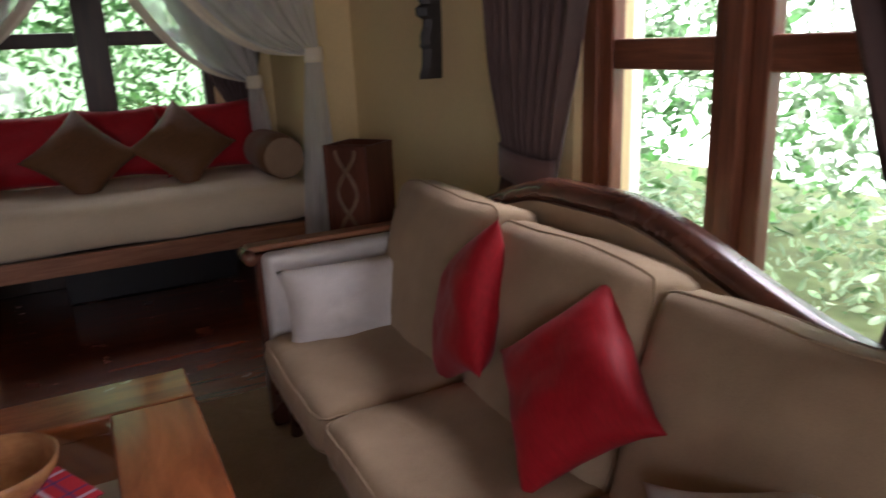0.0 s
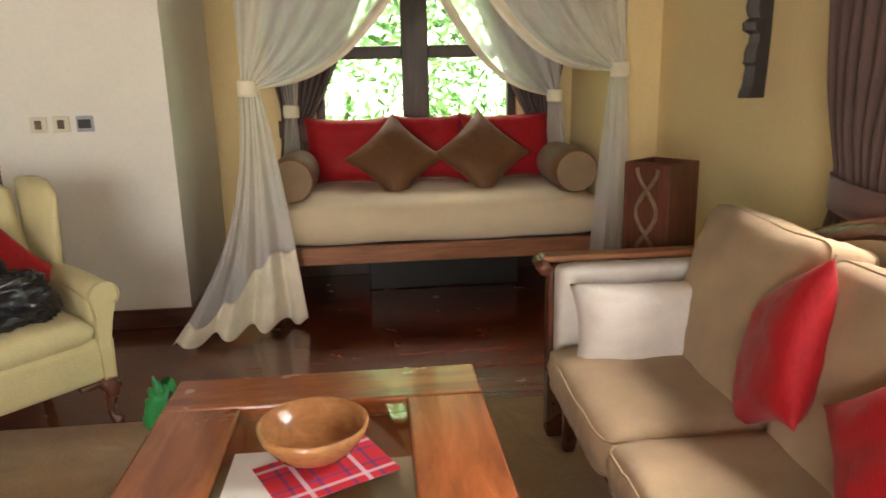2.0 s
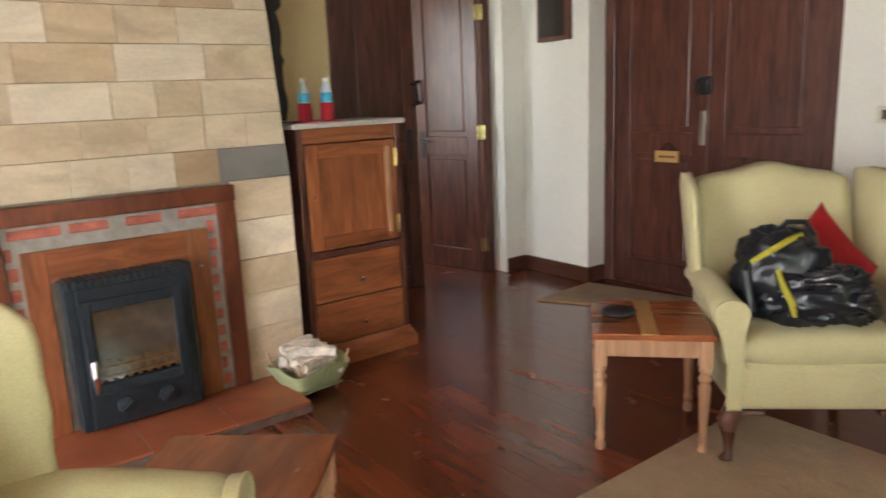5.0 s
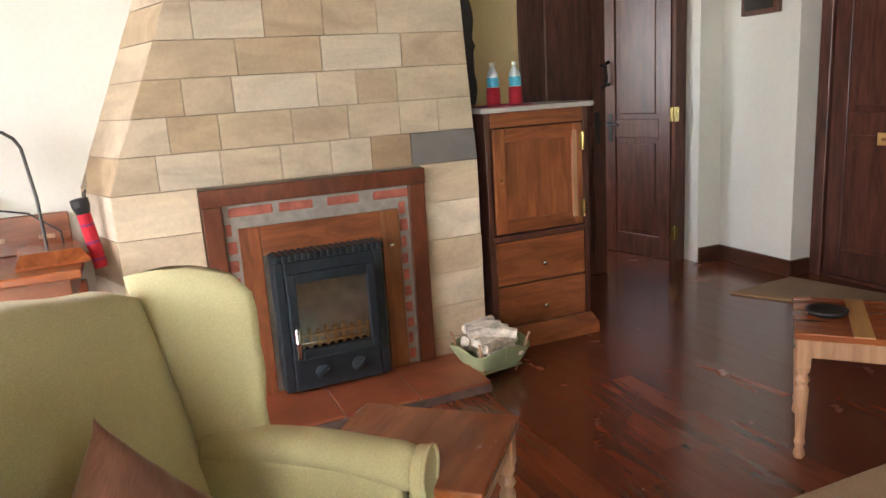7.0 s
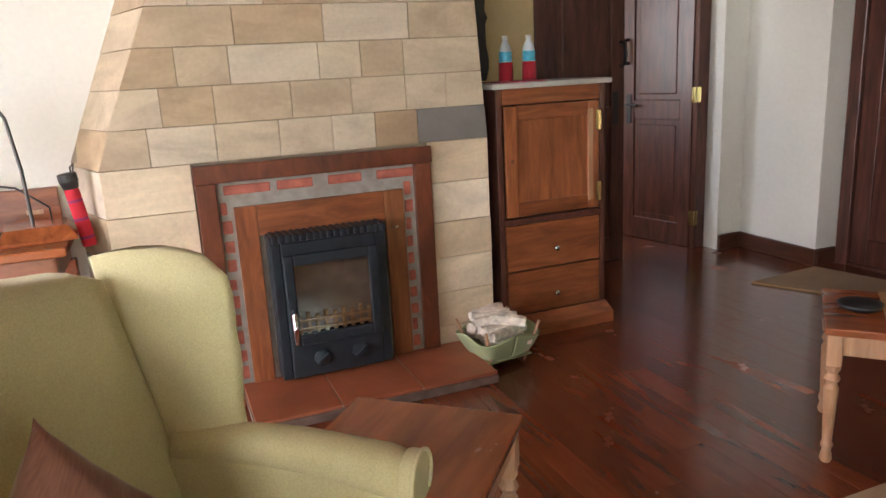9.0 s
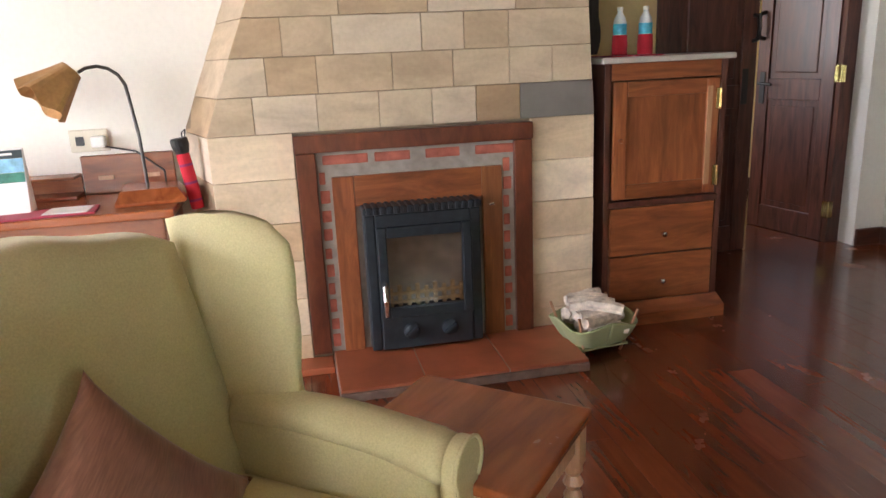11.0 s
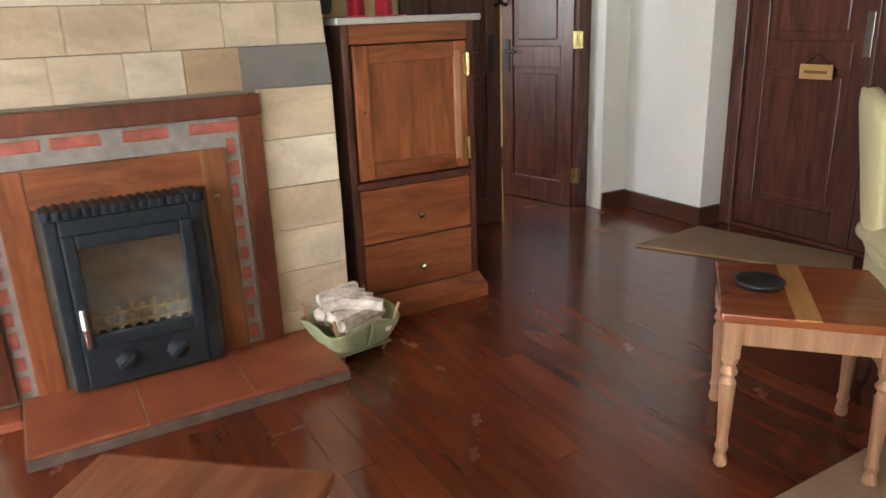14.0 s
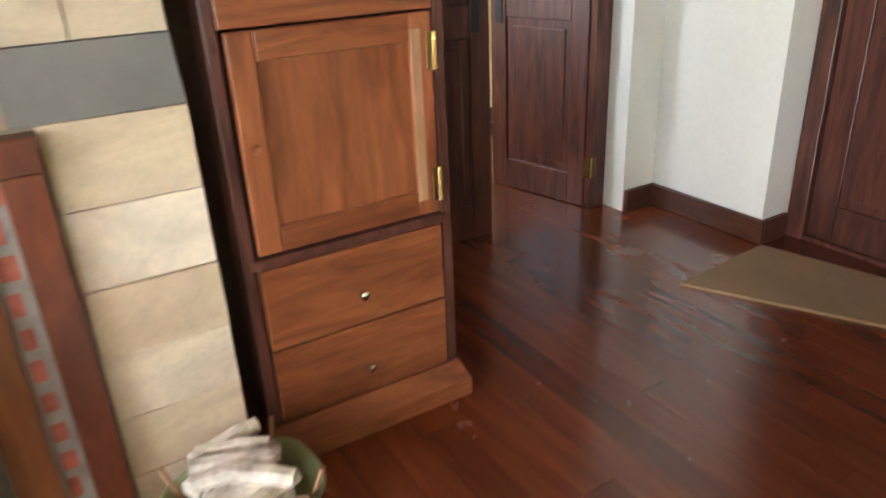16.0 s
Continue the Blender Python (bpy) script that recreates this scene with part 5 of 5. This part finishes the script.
part("back_crest", loft([[(0.30, y, crest_z(y) - 0.03), (0.375, y, crest_z(y) - 0.03), (0.385, y, crest_z(y) + 0.01), (0.36, y, crest_z(y) + 0.03), (0.31, y, crest_z(y) + 0.025), (0.295, y, crest_z(y))] for y in ys]), M_SOFAWOOD, sofa, "polished dark curved crest rail", True)
part("back_pad", loft([[(0.27, y, 0.30), (0.345, y, 0.30), (0.345, y, crest_z(y) - 0.032), (0.29, y, crest_z(y) - 0.032)] for y in ys]), M_SOFA, sofa)
part("arm_pad", block(-0.36, 0.30, 1.60, 1.66, 0.30, 0.68, 0.025, 4), M_SOFA_LIGHT, sofa, smooth=True)
part("arm_rail", block(-0.42, 0.34, 1.56, 1.66, 0.682, 0.712, 0.012, 3), M_RAIL, sofa)
scatter("scatter_cushion", pose(0.01, 2.97, 0.645, 0, -74, -20) @ pose(0, 0, 0, 0, 0, 30), 0.42, M_RED, "red silk scatter cushion on the sofa", "red sofa cushions", seed=2)
scatter("scatter_cushion", pose(-0.03, 2.45, 0.64, 0, -58, 0) @ pose(0, 0, 0, 0, 0, 49), 0.385, M_RED, "red silk scatter cushion leaning on the sofa back", "red sofa cushions", seed=3)
scatter("scatter_cushion", pose(-0.08, 1.90, 0.53, 0, -40, 10) @ pose(0, 0, 0, 0, 0, 30), 0.40, M_SOFA_LIGHT, "pale linen scatter cushion on the sofa", seed=4)

# ---- bin by the bed ----
bx = thing("carved_box", pose(0.15, 4.12, 0, 0, 0, -54) @ Matrix.Diagonal((0.77, 0.79, 1, 1)), "tall dark red wooden stand with carved fretwork side", "wooden stand")
for a in ((-0.135, -0.12, -0.13, 0.13), (0.12, 0.135, -0.13, 0.13), (-0.1195, 0.1195, 0.115, 0.13), (-0.1195, 0.1195, -0.126, -0.113)):
    part("side_panel", block(*a, 0, 0.975, 0.003), M_BOXWOOD, bx)
part("divider", block(-0.119, 0.119, -0.008, 0.008, 0.02, 0.965, 0.002), M_BOXWOOD, bx)
part("floor_board", block(-0.119, 0.119, -0.112, 0.114, 0.01, 0.02, 0), M_BOXWOOD, bx)
for k in range(5):
    z = 0.08 + k * 0.175
    for s in (-1, 1):
        part("fret", tube([(s * 0.06 * math.cos(i / 8 * math.pi), -0.127, z + i / 8 * 0.175) for i in range(9)], 0.011, 6), M_CARVE, bx)

# ---- daybed ----
bed = thing("daybed", pose(0, 0, 0), "built-in daybed with cream mattress on wooden base", "daybed")
part("front_rail", block(-1.64, 0.37, 5.28, 5.315, 0.295, 0.395, 0.006), M_RAIL, bed)
part("base_board", block(-1.64, 0.37, 5.316, 6.25, 0.30, 0.39, 0.004), M_NOOKWOOD, bed)
for x in (-1.60, 0.30):
    part("leg", block(x - 0.035, x + 0.035, 5.40, 5.47, 0, 0.299, 0.006), M_NOOKWOOD, bed)
part("back_leg", block(-1.60, 0.33, 6.10, 6.16, 0, 0.299, 0.006), M_NOOKWOOD, bed)
mt = cushion(2.0, 0.94, 0.24, 14.0, 0, 0.006, 41.0, 40)
part("mattress", mt, M_MATTRESS, bed, "cream cotton mattress cover", True).matrix_local = pose(-0.635, 5.765, 0.505)
# Plain black block set in the dark recess under the daybed.
dark_block = solid("storage_box", block(-1.05, -0.10, 5.72, 6.0, 0.0, 0.26, 0.01), M_BLACK, "black block set in the recess under the daybed", "storage box")
for nm, x, seed in (("bolster", -1.46, 1), ("bolster", 0.19, 2)):
    b = thing(nm, pose(x, 5.72, 0.745), "brown velvet bolster cushion on the daybed", "bolster", "daybed bolsters")
    prof = [(0.0, -0.26), (0.105, -0.258), (0.126, -0.24), (0.132, -0.1), (0.134, 0.1), (0.126, 0.24), (0.10, 0.258), (0.0, 0.26)]
    part("cover", lathe(prof, 28), M_BRONZE, b, smooth=True).matrix_local = pose(0, 0, 0, 90, 0, 0)
    part("end_cap", lathe([(0.0, 0.0), (0.118, 0.0), (0.118, 0.004), (0.0, 0.01)], 24), cloth("bolster_end", (0.30, 0.20, 0.12)), b).matrix_local = pose(0, -0.262, 0, 90, 0, 0)
for x, sz, seed in ((-1.15, 0.56, 51), (-0.62, 0.44, 52), (-0.10, 0.58, 53)):
    c = thing("red_pillow", pose(x, 6.10 + (0.04 if sz < 0.5 else 0), 0.84, 72, 0, 8 * (seed - 52)), "large red cotton pillow against the nook window", "pillow", "red pillows on the daybed")
    part("cover", cushion(sz + 0.06, 0.46, 0.20, 4.0, 0.13, 0.008, seed), M_RED, c, smooth=True)
for x, z, seed in ((-0.86, 0.80, 61), (-0.31, 0.815, 62)):
    c = thing("bronze_pillow", pose(x, 5.86, z + 0.01, 58, 0, 0) @ pose(0, 0, 0, 0, 0, 45), "bronze silk pillow standing on its corner", "pillow", "bronze pillows on the daybed")
    part("cover", cushion(0.45, 0.45, 0.16, 3.0, 0.14, 0.005, seed), M_BRONZE, c, smooth=True)

# ---- curtains ----


def drape(axis, at, out0, in0, in1, z_tie, z_top, z_low, sign, depth=0.05, folds=9):
    """A curtain gathered to its outer side at the tie. axis: the way the window runs; sign: where the room lies."""
    def fn(u, v):
        z = lerp(z_top, z_low, v)
        if z > z_tie:
            t = (z - z_tie) / (z_top - z_tie)
            inner = lerp(in1, in0, t ** 0.85)
        else:
            t = (z_tie - z) / (z_tie - z_low + 0.001)
            inner = lerp(in1, in1 + (in0 - in1) * 0.18, t)
        outer = lerp(out0, inner, 0.3 * math.exp(-((z - z_tie) / 0.3) ** 2))
        a = lerp(outer, inner, u)
        squeeze = 1 - 0.45 * math.exp(-((z - z_tie) / 0.12) ** 2)
        d = sign * (0.05 + depth * squeeze * (0.5 + 0.5 * math.sin(u * folds * math.tau + 1.4 * math.sin(3 * z))) + 0.02 * noise.noise(Vector((u * 4, z * 3, at))))
        return (a, at + d, z) if axis == "x" else (at + d, a, z)
    return sheet(fn, 110, 36, 0.003)


def window_curtain(axis, at, out0, in0, in1, z_tie, z_top, z_low, sign, label):
    c = thing("curtain", label=label, category="curtain")
    part("fabric", drape(axis, at, out0, in0, in1, z_tie, z_top, z_low, sign), M_CURTAIN, c, smooth=True)
    mid = lerp(out0, in1, 0.3)
    a, b = min(mid, in1) - 0.012, max(mid, in1) + 0.012
    lo, hi = sorted((at + sign * 0.03, at + sign * 0.125))

    def band(u, v):
        ang = u * math.tau
        p = (lerp(a, b, 0.5 + 0.5 * math.cos(ang)), lerp(lo, hi, 0.5 + 0.5 * math.sin(ang)))
        z = z_tie + lerp(-0.055, 0.055, v) + 0.05 * (0.5 + 0.5 * math.cos(ang)) * (1 if in1 < out0 else -1) * 0.6
        return (p[0], p[1], z) if axis == "x" else (p[1], p[0], z)
    part("tieback", sheet(band, 40, 4, 0.004), M_TIE, c, "wide fabric tieback", True)
    return c


window_curtain("y", 0.585, 3.70, 2.92, 3.27, 0.91, 2.45, 0.10, -1, "brown pleated curtain tied back beside the window")
window_curtain("y", 0.585, 1.55, 2.62, 2.10, 0.91, 2.45, 0.10, -1, "brown pleated curtain tied back beside the window")
window_curtain("x", 6.29, -1.66, -0.80, -1.42, 0.98, 2.35, 0.64, -1, "brown curtain tied back at the nook window")
window_curtain("x", 6.29, 0.33, -0.52, 0.08, 0.98, 2.35, 0.64, -1, "brown curtain tied back at the nook window")
for nm, m, L in (("curtain_rod", pose(0.50, 0, 2.46), None), ("curtain_rod", None, None)):
    pts = [(0.52, 1.5, 2.47), (0.52, 3.8, 2.47)] if L is None and m is not None else [(-1.75, 6.22, 2.37), (0.36, 6.22, 2.37)]
    solid(nm, tube(pts, 0.014, 10), M_DARKWOOD, "dark wooden curtain rod above the window", "curtain rod")


def net(tie, top_in, top_out, spread, low, label, dense=14, feet=None):
    """A bed net gathered at a tie: it sweeps down to the tie and hangs from there in folds."""
    tie, a, b = Vector(tie), Vector(top_in), Vector(top_out)

    def upper(u, v):
        p = a.lerp(b, u)
        q = tie + Vector(((u - 0.5) * -0.06 * (1 if a.x > b.x else -1), 0, 0))
        t = v
        c = p.lerp(q, t)
        far = 1 - u
        c.z -= 0.30 * far * math.sin(math.pi * t) * 0.75
        k = (1 - t) * 0.6 + 0.4
        c.y += 0.035 * k * math.sin(u * dense * math.tau * 0.5 + 2 * v) + 0.02 * noise.noise(Vector((u * 5, v * 3, 1)))
        return c

    def lower(u, v):
        if feet:
            v = min(1.0, max(0.0, v))
            k = v ** lerp(2.6, 0.75, u)
            x = lerp(tie.x + (u - 0.5) * 0.10, lerp(feet[0][0], feet[1][0], u), k)
            y = lerp(tie.y, lerp(feet[0][1], feet[1][1], u), v ** 1.6) + 0.035 * (0.3 + v) * math.sin(u * 22 + 2 * v) + 0.012 * math.sin(u * 47)
            return Vector((x, y, lerp(tie.z, 0.015 + 0.02 * (1 + math.sin(u * 26)), v)))
        s = lerp(0.07, spread, v ** 0.8)
        x = tie.x + (low[0] - tie.x) * v + (u - 0.5) * s
        y = tie.y + (low[1] - tie.y) * v ** 1.3 + 0.05 * (0.25 + v) * math.sin(u * dense * math.tau * 0.45) + 0.03 * math.sin(u * 17 + 3 * v)
        z = lerp(tie.z, low[2], v)
        return Vector((x, y, z))
    c = thing("bed_net", label=label, category="bed net")
    part("swag", sheet(upper, 70, 30), M_SHEER, c, smooth=True)
    part("border", sheet(lambda u, v: upper(u * 0.07, v) + Vector((0, -0.006, -0.004)), 4, 30, 0.002), M_HEM, c, "cream cotton border", True)
    part("tail", sheet(lower, 70, 26), M_SHEER, c, smooth=True)
    if feet:
        part("hem", sheet(lambda u, v: lower(u, lerp(0.93 - 0.24 * smooth01((u - 0.1) * 1.3), 1.0, v)) + Vector((0, -0.008, 0.004)), 70, 12, 0.003), M_HEM, c, "cream cotton hem pooled on the floor", True)
    part("tie_band", lathe([(0.048, -0.04), (0.052, -0.02), (0.05, 0.03), (0.046, 0.04)], 20), M_HEM, c, "cream fabric tie band", True).matrix_world = pose(tie.x, tie.y, tie.z)
    return c


net((-1.61, 5.18, 1.27), (-0.62, 5.18, 2.05), (-1.66, 5.18, 2.3), 0.42, (-1.66, 5.02, 0.03), "white sheer bed net tied back, its hem pooled on the floor", feet=((-2.03, 4.80), (-1.38, 5.16)))
net((0.33, 5.18, 1.32), (-0.62, 5.18, 2.05), (0.38, 5.18, 2.3), 0.24, (0.29, 5.14, 0.03), "white sheer bed net tied back at the daybed")
net((-1.50, 6.10, 1.10), (-1.40, 6.12, 2.25), (-1.64, 6.12, 2.3), 0.14, (-1.52, 6.10, 0.64), "white sheer bed net at the back of the nook", 8)
net((0.20, 6.05, 1.16), (-0.70, 6.07, 2.05), (0.33, 6.12, 2.3), 0.14, (0.24, 6.10, 0.64), "white sheer bed net at the back of the nook", 8)
cf = thing("canopy_frame", label="dark wooden canopy frame above the daybed", category="canopy frame")
for a, b in (((-1.68, 5.18, 2.31), (0.37, 5.18, 2.31)), ((-1.68, 6.15, 2.31), (0.36, 6.15, 2.31)), ((-1.66, 5.18, 2.31), (-1.66, 6.15, 2.31)), ((0.35, 5.18, 2.31), (0.35, 6.15, 2.31))):
    part("pole", tube([a, b], 0.018, 10), M_DARKWOOD, cf)
for x, y in ((-1.6, 5.25), (0.3, 5.25), (-1.6, 6.1), (0.3, 6.1)):
    part("hanger", tube([(x, y, 2.30), (x, y, TOP)], 0.006, 6), M_BLACK, cf)

# ---- the garden ----
gr = solid("ground", block(-60, 60, -60, 60, -0.62, -0.50, 0), M_EARTH, "grassy garden earth outside", kind="structure")


def bush(name, x0, x1, y0, y1, z0, z1, count, size, mat, seed, label, fn):
    r = random.Random(seed)
    verts, faces = [], []
    for k in range(count):
        x, y, z = r.uniform(x0, x1), r.uniform(y0, y1), z0 + (z1 - z0) * r.random() ** 0.9
        if not fn(x, y, z, r):
            continue
        s = size * r.uniform(0.5, 1.5)
        m = Matrix.Translation((x, y, z)) @ Euler((r.uniform(0, 6.3), r.uniform(-1, 1), r.uniform(0, 6.3))).to_matrix().to_4x4()
        i = len(verts)
        for p in ((-s, 0, 0), (-0.3 * s, 0.38 * s, 0.06 * s), (0.5 * s, 0.3 * s, 0.02 * s), (s, 0, -0.12 * s), (0.5 * s, -0.3 * s, 0.02 * s), (-0.3 * s, -0.38 * s, 0.06 * s)):
            verts.append(tuple(m @ Vector(p)))
        faces += [(i, i + 1, i + 2, i + 3), (i, i + 3, i + 4, i + 5)]
    me = bpy.data.meshes.new(name)
    me.from_pydata(verts, [], faces)
    me.materials.append(mat)
    return tagged(new(name, me), label, "hedge", kind="stuff")


def clumped(x, y, z, r):
    return noise.noise(Vector((x * 1.1, y * 1.1, z * 1.3))) > -0.19 + 0.14 * r.random()


bush("hedge", 2.4, 4.2, -2.5, 8.5, -0.5, 3.6, 36000, 0.042, M_LEAF_PALE, 1, "dense pale green hedge outside the window", clumped)
bush("hedge", -4.5, 3.5, 8.0, 9.6, -0.5, 3.8, 30000, 0.055, M_LEAF, 2, "dense green hedge outside the nook window", clumped)
bush("hedge", 4.4, 5.6, -3.5, 9.5, -0.5, 4.2, 9000, 0.10, M_LEAF, 3, "taller green trees behind the hedge", clumped)

pier = thing("outer_pier", label="sunlit white plastered garden pier beyond the window", category="pier", kind="structure")
part("shaft", block(1.3, 2.2, 4.68, 5.0, -0.5, 3.2, 0.01), M_OUTWALL, pier)
part("cap", block(1.26, 2.24, 4.64, 5.04, 3.201, 3.28, 0.01), M_OUTWALL, pier)
# Self-lit planes added behind the hedges; they also light the room.
solid("backdrop", block(7.0, 7.05, -9, 14, -0.5, 6.5, 0), M_BACKDROP, "glowing backdrop plane for the garden distance", kind="structure")
solid("backdrop", block(-9, 6.99, 11.5, 11.55, -0.5, 6.5, 0), M_BACKDROP_GREEN, "glowing backdrop plane for the garden distance", kind="structure")

# ---- floor boards ----
floor = thing("floor", label="polished dark red-brown hardwood plank floor", category="floor", kind="structure")
part("subfloor", block(-4.85, 0.85, -1.7, 6.55, -0.12, -0.006, 0), M_GAP, floor)
part("subfloor", block(-7.0, -4.851, 2.70, 6.2, -0.12, -0.006, 0), M_GAP, floor)
BW, LENGTHS = 0.105, (1.5, 2.0, 2.5)
boards = {}
for L in LENGTHS:
    bm = block(0, L - 0.001, 0, BW - 0.0008, -0.006, 0.0, 0)
    top = [e for e in bm.edges if all(v.co.z > -0.001 for v in e.verts)]
    bmesh.ops.bevel(bm, geom=top, offset=0.0005, segments=1, affect="EDGES")
    boards[L] = finish("plank", bm, M_FLOOR)
fr = random.Random(12)
spare = []
y = -1.66
while y < 6.2:
    x = -6.95 - fr.uniform(0, 1.5)
    while x < 0.6:
        L = fr.choice(LENGTHS)
        near = (-5.2 if y > 2.75 else -4.8) < x and x + L < 0.84 and 1.8 < y < 5.6
        if near:
            ob = new("plank", boards[L])
            ob.parent = floor
            ob.location = (x, y, 0)
        else:
            spare.append((x, y, L))
        x += L
    y += BW
rest = bmesh.new()
for x, y, L in spare:
    low, high = (-6.95 if y > 2.75 else -4.84), (0.84 if y < 6.3 else 0.38)
    if min(x + L, high) - max(x, low) < 0.02:
        continue
    block(max(x, low), min(x + L - 0.002, high), y, y + BW - 0.0022, -0.006, 0, 0, 1, rest)
tagged(part("planks", rest, M_FLOOR, floor), kind="stuff")
